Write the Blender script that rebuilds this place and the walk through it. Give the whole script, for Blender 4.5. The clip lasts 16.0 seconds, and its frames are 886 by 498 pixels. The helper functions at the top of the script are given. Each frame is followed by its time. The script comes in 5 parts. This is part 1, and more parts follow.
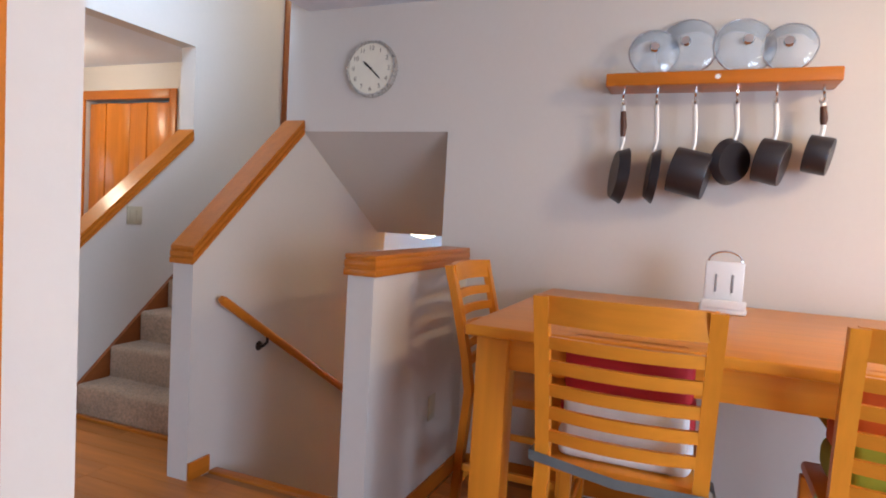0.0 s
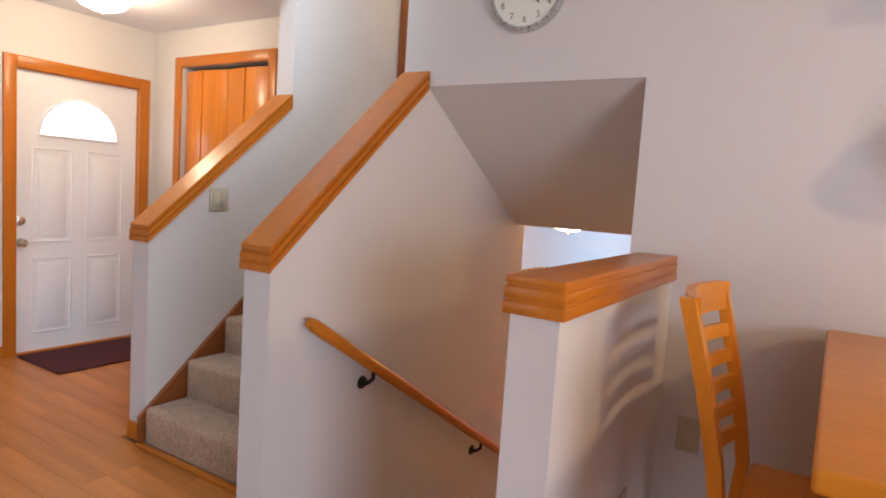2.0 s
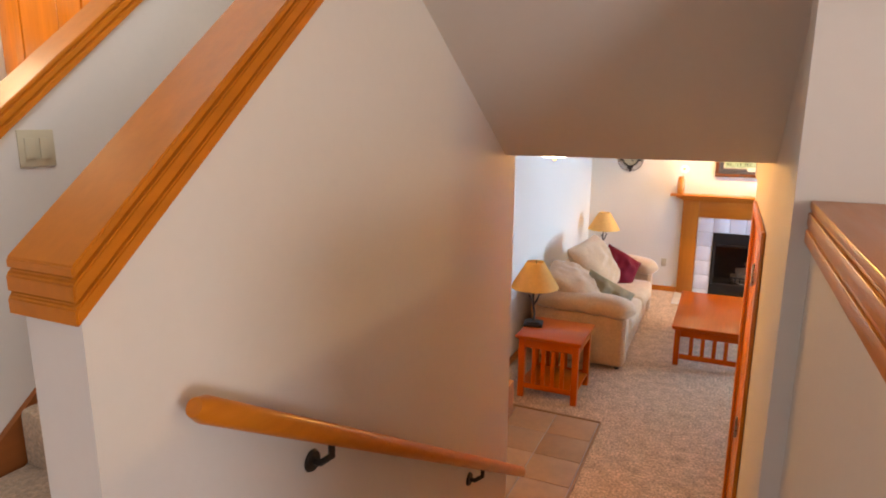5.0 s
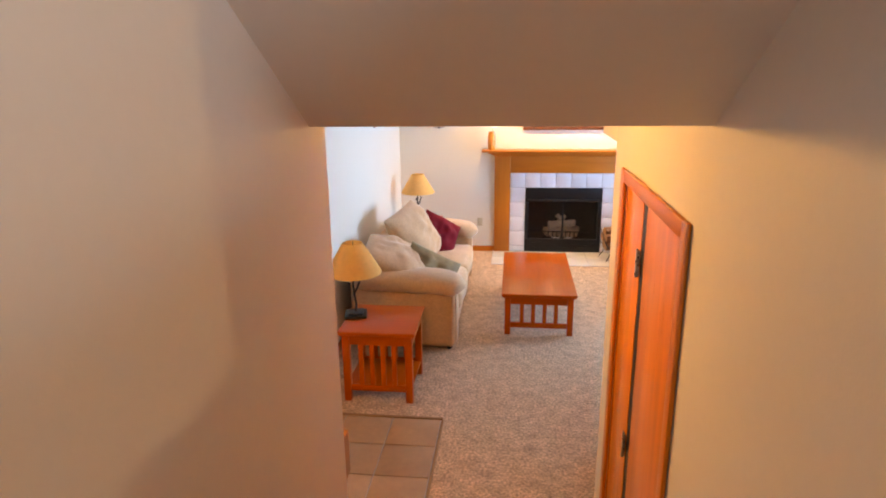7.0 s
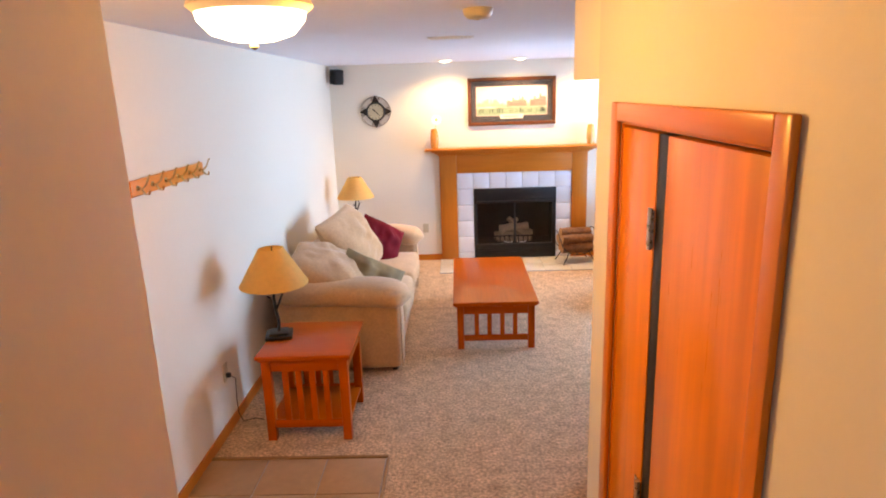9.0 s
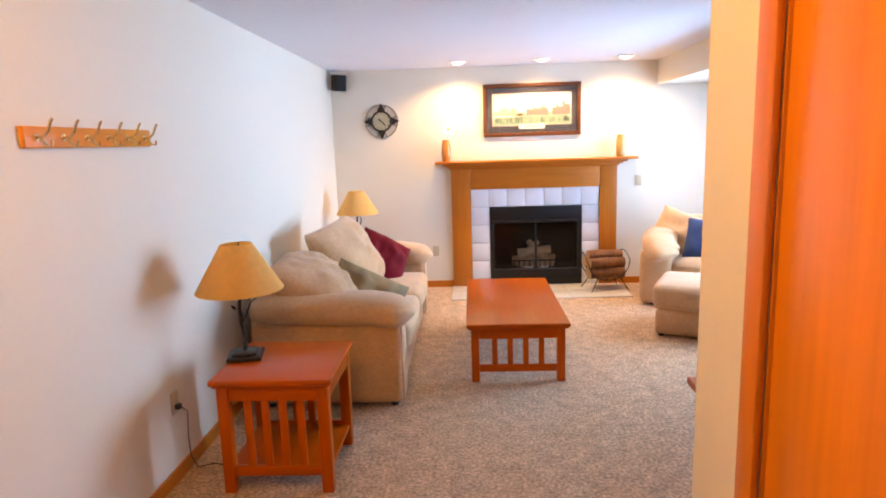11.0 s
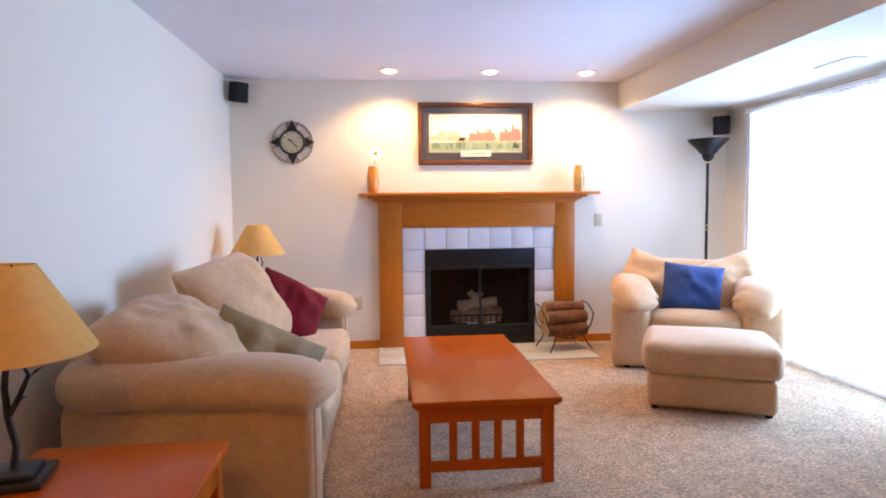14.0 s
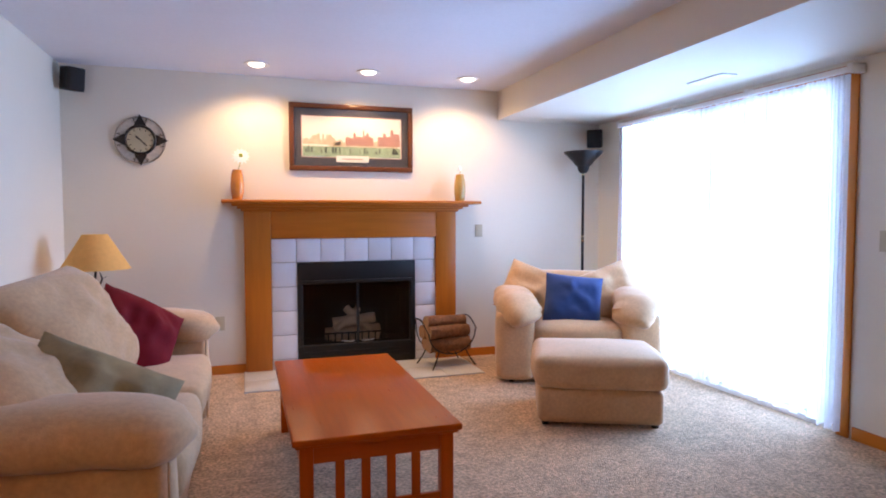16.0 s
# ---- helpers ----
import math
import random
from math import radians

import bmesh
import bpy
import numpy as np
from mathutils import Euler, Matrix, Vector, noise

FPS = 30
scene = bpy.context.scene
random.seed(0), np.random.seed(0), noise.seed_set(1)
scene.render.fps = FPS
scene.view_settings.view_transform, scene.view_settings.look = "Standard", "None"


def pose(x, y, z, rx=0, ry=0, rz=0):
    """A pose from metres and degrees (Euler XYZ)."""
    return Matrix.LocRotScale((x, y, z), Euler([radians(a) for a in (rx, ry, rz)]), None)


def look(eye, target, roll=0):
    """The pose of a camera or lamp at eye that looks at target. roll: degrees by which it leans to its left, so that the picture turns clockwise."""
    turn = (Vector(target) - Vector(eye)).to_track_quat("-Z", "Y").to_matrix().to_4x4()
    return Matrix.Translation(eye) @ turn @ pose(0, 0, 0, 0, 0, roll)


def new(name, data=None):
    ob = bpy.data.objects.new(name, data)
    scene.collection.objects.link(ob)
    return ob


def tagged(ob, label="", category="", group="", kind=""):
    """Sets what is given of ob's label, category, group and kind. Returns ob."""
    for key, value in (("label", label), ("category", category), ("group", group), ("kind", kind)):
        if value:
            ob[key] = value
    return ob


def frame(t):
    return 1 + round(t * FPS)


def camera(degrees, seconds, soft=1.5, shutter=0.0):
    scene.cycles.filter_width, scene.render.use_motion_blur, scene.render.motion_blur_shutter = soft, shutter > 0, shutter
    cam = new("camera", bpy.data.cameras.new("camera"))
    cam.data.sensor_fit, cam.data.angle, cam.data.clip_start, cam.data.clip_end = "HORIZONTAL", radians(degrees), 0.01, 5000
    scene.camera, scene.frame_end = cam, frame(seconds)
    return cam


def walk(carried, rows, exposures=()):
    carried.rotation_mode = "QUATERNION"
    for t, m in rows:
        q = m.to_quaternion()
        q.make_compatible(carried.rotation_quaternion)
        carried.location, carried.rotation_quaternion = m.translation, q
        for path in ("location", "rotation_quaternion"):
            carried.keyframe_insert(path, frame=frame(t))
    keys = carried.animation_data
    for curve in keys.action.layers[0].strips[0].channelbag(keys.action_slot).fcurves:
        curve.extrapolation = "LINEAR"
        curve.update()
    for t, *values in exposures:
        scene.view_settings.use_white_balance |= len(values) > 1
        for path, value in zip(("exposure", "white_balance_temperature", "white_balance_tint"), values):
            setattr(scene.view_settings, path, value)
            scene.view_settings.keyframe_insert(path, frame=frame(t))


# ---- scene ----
cam = camera(71.2, 16.0, 1.9)
PATH = [
    (0, (3.54, -10.872, 2.446), (2.781, -9.025, 2.332), 3.2),
    (0.5, (3.369, -10.668, 2.445), (2.552, -8.846, 2.322), 3.1),
    (1, (3.222, -10.427, 2.448), (2.32, -8.647, 2.316), 3.6),
    (1.5, (3.078, -10.228, 2.446), (2.092, -8.495, 2.296), 3.8),
    (2, (2.903, -10.04, 2.44), (1.838, -8.357, 2.257), 3.8),
    (2.5, (2.773, -9.894, 2.428), (1.66, -8.247, 2.209), 3.5),
    (3, (2.658, -9.721, 2.431), (1.518, -8.1, 2.157), 2.3),
    (3.2, (2.608, -9.638, 2.434), (1.462, -8.026, 2.134), 1.6),
    (5.3, (2.127, -9.101, 2.423), (1.405, -7.287, 1.989), 0.2),
    (5.5, (2.084, -9.002, 2.427), (1.428, -7.167, 1.976), 0.1),
    (6, (2.018, -8.781, 2.436), (1.518, -6.907, 1.947), -0.2),
    (6.5, (1.953, -8.581, 2.421), (1.603, -6.681, 1.903), -0.4),
    (7, (1.894, -8.396, 2.406), (1.676, -6.484, 1.861), -0.7),
    (7.5, (1.883, -8.244, 2.362), (1.753, -6.326, 1.81), -0.9),
    (8, (1.9, -8.067, 2.292), (1.814, -6.144, 1.749), -1.5),
    (8.5, (1.909, -7.896, 2.199), (1.84, -5.966, 1.679), -1.8),
    (9, (1.883, -7.708, 2.091), (1.829, -5.77, 1.6), -1.9),
    (11.5, (1.856, -6.751, 1.53), (1.759, -4.775, 1.237), -1.8),
    (12, (1.833, -6.529, 1.423), (1.746, -4.546, 1.18), -1.7),
    (12.5, (1.804, -6.282, 1.338), (1.751, -4.292, 1.142), -1.6),
    (13, (1.773, -6.111, 1.33), (1.777, -4.119, 1.153), -1.3),
    (13.5, (1.708, -5.896, 1.329), (1.808, -3.905, 1.169), -0.9),
    (14, (1.699, -5.684, 1.321), (1.89, -3.698, 1.177), -0.6),
    (14.5, (1.706, -5.518, 1.32), (1.994, -3.543, 1.188), -0.6),
    (15, (1.693, -5.437, 1.312), (2.091, -3.481, 1.192), -0.4),
    (15.5, (1.679, -5.376, 1.295), (2.186, -3.444, 1.187), -0.1),
    (16, (1.653, -5.337, 1.286), (2.266, -3.436, 1.183), -0.1),
]
walk(cam, [(t, look(e, g, r)) for t, e, g, r in PATH],
     exposures=[(0, 0.2, 5900, 13), (1.0, 0.36, 6450, 15), (2.5, 0.5, 6150, 15), (3.2, 0.5, 6500, 15), (5.3, 0.55, 7400, 15), (9.0, 0.66, 7450, 16),
                (12.0, 0.66, 7150, 16), (13.0, 0.52, 7000, 17), (14.5, 0.15, 6600, 19), (16.0, -0.15, 6350, 21)])

# ---- light ----
M = 1.135          # main floor level above the family room floor
world = bpy.data.worlds.new("sky")
scene.world = world
world.use_nodes = True
_sky = world.node_tree.nodes.new("ShaderNodeTexSky")
_sky.sky_type = "NISHITA"
_sky.sun_disc = False
_sky.sun_elevation, _sky.sun_rotation = radians(40), radians(120)
world.node_tree.links.new(_sky.outputs[0], world.node_tree.nodes["Background"].inputs[0])
world.node_tree.nodes["Background"].inputs[1].default_value = 0.1


def lamp(name, kind, m, energy, color, size=0.1, size_y=0.0, spot=0.0):
    d = bpy.data.lights.new(name, kind)
    d.energy, d.color = energy, color
    if kind == "AREA":
        d.size = size
        if size_y:
            d.shape, d.size_y = "RECTANGLE", size_y
    else:
        d.shadow_soft_size = size
    if kind == "SPOT":
        d.spot_size, d.spot_blend = radians(spot), 0.6
    ob = new(name, d)
    ob.matrix_world = m
    return ob


DAY, WARM = (0.66, 0.82, 1.0), (1.0, 0.50, 0.10)
lamp("patio_daylight", "AREA", look((5.04, -1.55, 1.08), (0, -2.2, 1.05)), 190, (0.35, 0.61, 1.0), 2.1, 2.0).data.spread = radians(115)
lamp("dining_window_daylight", "AREA", look((6.42, -11.4, M + 1.2), (2.4, -8.2, 2.2)), 97, DAY, 1.6, 1.5)
lamp("dining_bulb", "POINT", pose(5.1, -9.28, M + 2.245), 50, (1.0, 0.70, 0.36), 0.045)
lamp("living_window_daylight", "AREA", look((0.4, -12.42, M + 1.25), (0.6, -8.0, 2.0)), 16, DAY, 2.4, 1.5)
lamp("stairwell_window_daylight", "AREA", look((1.29, -8.35, 4.35), (0.1, -8.1, 3.0)), 26, DAY, 0.7, 1.0)
for _x in (1.29, 1.46):
    lamp("dome_bulb", "POINT", pose(_x, -6.06, 2.27), 18, WARM, 0.05)
lamp("entry_bulb", "POINT", pose(-0.95, -7.95, 3.36), 13.5, (1.0, 0.80, 0.52), 0.10)
for _x in (1.77, 2.62, 3.46):
    lamp("can_bulb", "SPOT", look((_x, -0.42, 2.43), (_x, -0.16, 0)), 66, (1.0, 0.66, 0.33), 0.06, spot=140)
lamp("upper_hall_bulb", "POINT", pose(0.75, -5.6, 4.75), 22, (1.0, 0.78, 0.45), 0.1)

# ---- materials ----


def mat(name, color, rough=0.6, vary=0.06, scale=3.0, bump=0.0, bscale=60.0, metal=0.0, fine=0.03, fscale=40.0, stretch=(1, 1, 1), sheen=0.0, island=0.0, coat=0.0, dist=0.002, per_object=0.0, spec=0.5):
    """Principled surface with variation of its colour at two scales and a fine relief."""
    m = bpy.data.materials.new(name)
    m.use_nodes = True
    t = m.node_tree
    n, l = t.nodes, t.links
    p = n["Principled BSDF"]
    co = n.new("ShaderNodeTexCoord")
    mp = n.new("ShaderNodeMapping")
    mp.inputs["Scale"].default_value = stretch
    l.new(co.outputs["Object"], mp.inputs[0])

    def tex(s, detail=4.0):
        x = n.new("ShaderNodeTexNoise")
        x.inputs["Scale"].default_value, x.inputs["Detail"].default_value = s, detail
        l.new(mp.outputs[0], x.inputs["Vector"])
        return x.outputs["Fac"]

    def scaled(sock, amount):
        a = n.new("ShaderNodeMath")
        a.operation = "MULTIPLY_ADD"
        a.inputs[1].default_value, a.inputs[2].default_value = 2 * amount, 1 - amount
        l.new(sock, a.inputs[0])
        return a.outputs[0]

    value = scaled(tex(scale), vary)
    second = scaled(tex(fscale), fine)
    mul = n.new("ShaderNodeMath")
    mul.operation = "MULTIPLY"
    l.new(value, mul.inputs[0]), l.new(second, mul.inputs[1])
    out = mul.outputs[0]
    if island or per_object:
        src = n.new("ShaderNodeNewGeometry").outputs["Random Per Island"] if island else n.new("ShaderNodeObjectInfo").outputs["Random"]
        m2 = n.new("ShaderNodeMath")
        m2.operation = "MULTIPLY"
        l.new(out, m2.inputs[0]), l.new(scaled(src, island or per_object), m2.inputs[1])
        out = m2.outputs[0]
    vm = n.new("ShaderNodeVectorMath")
    vm.operation = "SCALE"
    vm.inputs[0].default_value = color
    l.new(out, vm.inputs["Scale"])
    l.new(vm.outputs[0], p.inputs["Base Color"])
    rg = n.new("ShaderNodeMath")
    rg.operation = "MULTIPLY_ADD"
    rg.inputs[1].default_value, rg.inputs[2].default_value = 0.12, max(0.02, rough - 0.06)
    l.new(tex(scale * 4), rg.inputs[0])
    l.new(rg.outputs[0], p.inputs["Roughness"])
    p.inputs["Metallic"].default_value = metal
    p.inputs["Sheen Weight"].default_value = sheen
    p.inputs["Coat Weight"].default_value = coat
    p.inputs["Specular IOR Level"].default_value = spec
    p.inputs["Coat Roughness"].default_value = 0.12
    if bump:
        b = n.new("ShaderNodeBump")
        b.inputs["Strength"].default_value, b.inputs["Distance"].default_value = bump, dist
        l.new(tex(bscale, 6.0), b.inputs["Height"])
        l.new(b.outputs[0], p.inputs["Normal"])
    return m


def wood(name, color, rough=0.32, axis=0, coat=0.25, vary=0.20, per_object=0.0, island=0.0, spec=0.25, relief=0.12):
    """Varnished wood with the grain along one axis."""
    s = [14.0, 14.0, 14.0]
    s[axis] = 1.0
    return mat(name, color, rough, vary, 1.1, relief, 6.0, fine=0.13, fscale=4.0, stretch=s, coat=coat * 0.6, dist=0.001, per_object=per_object, island=island, spec=spec)


WALL = mat("wall_paint", (0.64, 0.59, 0.535), 0.62, 0.03, 1.3, 0.25, 130, fine=0.02, dist=0.0012)
WALL_LOW = mat("wall_paint_family_room", (0.73, 0.675, 0.57), 0.62, 0.03, 1.3, 0.25, 130, fine=0.02, dist=0.0012)
CEIL = mat("ceiling_paint", (0.73, 0.75, 0.81), 0.8, 0.03, 2.0, 0.5, 55, fine=0.04, dist=0.004)
TRIM_X, TRIM_Y, TRIM_Z = (wood("oak_trim_" + "xyz"[i], (0.51, 0.152, 0.012), axis=i) for i in range(3))
DARKTRIM = wood("dark_skirt_wood", (0.26, 0.075, 0.018), axis=1)
PLANK = wood("laminate_plank", (0.52, 0.188, 0.040), 0.32, 0, per_object=0.10, coat=0.1, vary=0.50)
CARPET = mat("carpet", (0.56, 0.380, 0.240), 0.95, 0.50, 11.0, 1.0, 120, fine=1.15, fscale=56, sheen=0.05, dist=0.014)
STAIRCARPET = mat("stair_carpet", (0.55, 0.365, 0.225), 0.95, 0.25, 8.0, 1.0, 140, fine=0.6, fscale=75, sheen=0.15, dist=0.018)
WHITE = mat("white_paint", (0.80, 0.79, 0.77), 0.35, 0.02, 3.0, 0.05, 60)
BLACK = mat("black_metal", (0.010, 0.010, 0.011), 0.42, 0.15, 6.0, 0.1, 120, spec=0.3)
GLASSMAT = bpy.data.materials.new("clear_glass")
GLASSMAT.use_nodes = True
_n, _l = GLASSMAT.node_tree.nodes, GLASSMAT.node_tree.links
_tr, _gl, _mx, _fr = _n.new("ShaderNodeBsdfTransparent"), _n.new("ShaderNodeBsdfGlossy"), _n.new("ShaderNodeMixShader"), _n.new("ShaderNodeFresnel")
_tr.inputs[0].default_value = (0.95, 0.97, 0.97, 1)
_gl.inputs["Roughness"].default_value = 0.03
_fr.inputs[0].default_value = 1.5
_l.new(_fr.outputs[0], _mx.inputs[0]), _l.new(_tr.outputs[0], _mx.inputs[1]), _l.new(_gl.outputs[0], _mx.inputs[2])
_l.new(_mx.outputs[0], _n["Material Output"].inputs[0])


def glow(name, color, strength):
    m = bpy.data.materials.new(name)
    m.use_nodes = True
    p = m.node_tree.nodes["Principled BSDF"]
    p.inputs["Base Color"].default_value = (0.85, 0.83, 0.78, 1)
    p.inputs["Emission Color"].default_value = (*color, 1)
    p.inputs["Emission Strength"].default_value = strength
    return m


# ---- mesh helpers ----


def box(bm, x0, x1, y0, y1, z0, z1, bev=0.0, seg=2):
    """A cuboid between two corners, with rounded edges if bev is given."""
    v = [bm.verts.new((x, y, z)) for x in (x0, x1) for y in (y0, y1) for z in (z0, z1)]
    fs = [bm.faces.new([v[i] for i in q]) for q in ((0, 1, 3, 2), (4, 6, 7, 5), (0, 4, 5, 1), (2, 3, 7, 6), (0, 2, 6, 4), (1, 5, 7, 3))]
    if bev:
        es = list({e for f in fs for e in f.edges})
        bmesh.ops.bevel(bm, geom=es, offset=bev, segments=seg, affect="EDGES", profile=0.5)
    return bm


def prism(bm, pts, axis, a, b):
    """Extrude a polygon of 2D points along an axis (0: x, with points (y, z); 1: y, (x, z); 2: z, (x, y))."""
    def at(p, w):
        return (w, p[0], p[1]) if axis == 0 else (p[0], w, p[1]) if axis == 1 else (p[0], p[1], w)
    lo = [bm.verts.new(at(p, a)) for p in pts]
    hi = [bm.verts.new(at(p, b)) for p in pts]
    bm.faces.new(lo), bm.faces.new(list(reversed(hi)))
    k = len(pts)
    for i in range(k):
        bm.faces.new((lo[i], hi[i], hi[(i + 1) % k], lo[(i + 1) % k]))
    bmesh.ops.recalc_face_normals(bm, faces=bm.faces[:])
    return bm


def tube(bm, pts, r, k=8, ends=True):
    """A round bar along a line of points; r is one radius or one for each point."""
    rings = []
    for i, p in enumerate(pts):
        p = Vector(p)
        d = (Vector(pts[min(i + 1, len(pts) - 1)]) - Vector(pts[max(i - 1, 0)])).normalized()
        u = d.orthogonal().normalized() if not rings else (u - d * u.dot(d)).normalized()
        w = d.cross(u)
        rr = r[i] if isinstance(r, (list, tuple)) else r
        rings.append([bm.verts.new(p + rr * (u * math.cos(2 * math.pi * j / k) + w * math.sin(2 * math.pi * j / k))) for j in range(k)])
    for a, b in zip(rings, rings[1:]):
        for j in range(k):
            bm.faces.new((a[j], a[(j + 1) % k], b[(j + 1) % k], b[j]))
    if ends:
        bm.faces.new(list(reversed(rings[0]))), bm.faces.new(rings[-1])
    return bm


def lathe(bm, prof, cx=0.0, cy=0.0, cz=0.0, k=32, m=None, caps=True):
    """Turn a profile of (radius, height) round an upright axis."""
    rings = []
    for r, z in prof:
        rings.append([bm.verts.new((cx + r * math.cos(2 * math.pi * j / k), cy + r * math.sin(2 * math.pi * j / k), cz + z)) for j in range(k)])
    for a, b in zip(rings, rings[1:]):
        for j in range(k):
            bm.faces.new((a[j], a[(j + 1) % k], b[(j + 1) % k], b[j]))
    if caps and prof[0][0] > 0:
        bm.faces.new(list(reversed(rings[0])))
    if caps and prof[-1][0] > 0:
        bm.faces.new(rings[-1])
    if m is not None:
        bmesh.ops.transform(bm, matrix=m, verts=[v for ring in rings for v in ring])
    bmesh.ops.remove_doubles(bm, verts=[v for ring in rings for v in ring], dist=1e-6)
    return bm


def cushion(bm, w, d, h, m=Matrix(), power=2.6, seed=0, crease=0.012, nu=26, nv=20, full=0.55):
    """A stuffed pillow: w by d with the thickness h, soft corners pulled out, and creases."""
    top, bot = [], []
    for i in range(nu + 1):
        for j in range(nv + 1):
            u, v = 2 * i / nu - 1, 2 * j / nv - 1
            e = (1 - abs(u) ** power) * (1 - abs(v) ** power)
            pinch = 1 - 0.04 * (1 - v * v) * abs(u) ** 3
            pinch2 = 1 - 0.04 * (1 - u * u) * abs(v) ** 3
            q = noise.noise(Vector((u * 2.1 + seed * 7.3, v * 2.1, seed * 1.7))) + 0.45 * noise.noise(Vector((u * 5.0 + v * 2.0 + seed, v * 4.0, seed * 2.3)))
            t = h / 2 * max(e, 0) ** full + crease * q * e
            x, y = u * w / 2 * pinch, v * d / 2 * pinch2
            top.append(m @ Vector((x, y, t)))
            bot.append(m @ Vector((x, y, -t)))
    vt = [bm.verts.new(p) for p in top]
    vb = [bm.verts.new(p) for p in bot]
    s = nv + 1
    for i in range(nu):
        for j in range(nv):
            a, b, c, d2 = i * s + j, (i + 1) * s + j, (i + 1) * s + j + 1, i * s + j + 1
            bm.faces.new((vt[a], vt[b], vt[c], vt[d2]))
            bm.faces.new((vb[d2], vb[c], vb[b], vb[a]))
    bmesh.ops.remove_doubles(bm, verts=vt + vb, dist=1e-5)
    return bm


def smooth(me, angle=40):
    for p in me.polygons:
        p.use_smooth = True
    me.set_sharp_from_angle(angle=radians(angle))


def part(name, bm, material, parent=None, label="", soft=True):
    """Links a bmesh as one mesh object, under its thing if there is one."""
    me = bpy.data.meshes.new(name)
    bmesh.ops.recalc_face_normals(bm, faces=bm.faces[:])
    bm.to_mesh(me)
    bm.free()
    me.materials.append(material)
    if soft:
        smooth(me)
    ob = new(name, me)
    if parent is not None:
        ob.parent = parent
    if label:
        ob["label"] = label
    return ob


def B():
    return bmesh.new()


def thing(name, label, category, group="", m=None):
    ob = new(name)
    ob.empty_display_size = 0.1
    if m is not None:
        ob.matrix_basis = m
    return tagged(ob, label, category, group)


def structure(name, bm, material, label, category="wall"):
    return tagged(part(name, bm, material, soft=False), label, category, kind="structure")


# ---- the large structure ----
XL, XR = 0.36, 4.98        # family room side walls
H1, HM = 2.44, M + 2.405   # ceiling levels
TOPW = 5.2                 # top of the stairwell walls
# family room floor and stairwell bottom
structure("floor_family_room", box(B(), XL - 0.1, XR + 0.1, -7.2, 0.1, -0.15, 0.0), CARPET, "beige and brown flecked cut pile carpet floor", "floor")
structure("wall_north", box(box(box(B(), XL - 0.12, 1.99, 0, 0.14, 0, H1 + 0.2), 3.19, XR + 0.12, 0, 0.14, 0, H1 + 0.2), 1.99, 3.19, 0, 0.14, 0.99, H1 + 0.2), WALL_LOW, "off-white painted wall behind the fireplace")
structure("wall_west_family_room", box(B(), XL - 0.12, XL, -7.1, 0.0, 0, H1 + 0.2), WALL_LOW, "off-white painted wall behind the sofa")
bm = B()
box(bm, XR, XR + 0.14, -0.45, 0, 0, H1 + 0.2)
box(bm, XR, XR + 0.14, -5.7, -2.62, 0, H1 + 0.2)
box(bm, XR, XR + 0.14, -2.62, -0.45, 2.08, H1 + 0.2)
structure("wall_east_family_room", bm, WALL_LOW, "off-white painted wall with the sliding door")
structure("wall_south_family_room", box(B(), 2.45, XR + 0.14, -5.82, -5.7, 0, H1 + 0.2), WALL_LOW, "off-white painted wall behind the television")
structure("wall_south_recess", box(B(), XL, 1.30, -6.95, -6.83, 0, H1 + 0.2), WALL_LOW, "off-white painted wall of the recess")
structure("ceiling_family_room", box(B(), XL, XR, -6.85, 0, H1, H1 + 0.12), CEIL, "white textured family room ceiling", "ceiling")
structure("ceiling_beam", box(B(), 3.905, XR, -5.7, 0, 2.18, H1), WALL_LOW, "cream boxed ceiling drop along the sliding door", "beam")
structure("ceiling_drop", box(B(), 2.332, 3.905, -5.698, -5.27, 2.12, H1), WALL_LOW, "cream boxed ceiling drop over the television wall", "beam")
# wall between the two flights
SL = 0.864
bm = B()
prism(bm, [(-8.70, 0), (-8.70, 2.160), (-7.9, 2.160 + 0.80 * SL), (-7.9, TOPW), (-6.85, TOPW), (-6.85, 0)], 0, 1.30, 1.42)
structure("wall_between_stairs", bm, WALL, "beige painted wall between the two flights of stairs")
# right-hand stair wall, with the closet opening, and the half wall in front of it
bm = B()
box(bm, 2.33, 2.45, -7.78, -6.84, 0, 2.95)
box(bm, 2.33, 2.45, -5.99, -5.7, 0, 2.95)
box(bm, 2.33, 2.45, -6.84, -5.99, 2.003, 2.95)
structure("wall_east_stairs", bm, WALL, "beige painted stair wall with a closet door")
structure("half_wall", box(B(), 2.348, 2.458, -8.885, -7.9, 0, 2.2), WALL, "beige painted half wall beside the stairwell")
# clock wall
bm = B()
box(bm, 1.42, 2.31, -7.9, -7.78, 2.868, HM + 0.2)
box(bm, 2.31, 6.5, -7.9, -7.78, 0, HM + 0.2)
structure("wall_north_dining", bm, WALL, "beige painted dining wall with the opening over the stairs")
bm = B()
prism(bm, [(-7.897, 2.870), (-7.897, 2.98), (-6.85, 2.44), (-6.85, 2.29), (-6.97, 2.29)], 0, 1.42, 2.33)
structure("ceiling_stairs", bm, WALL, "sloping beige soffit over the descending stairs", "ceiling")
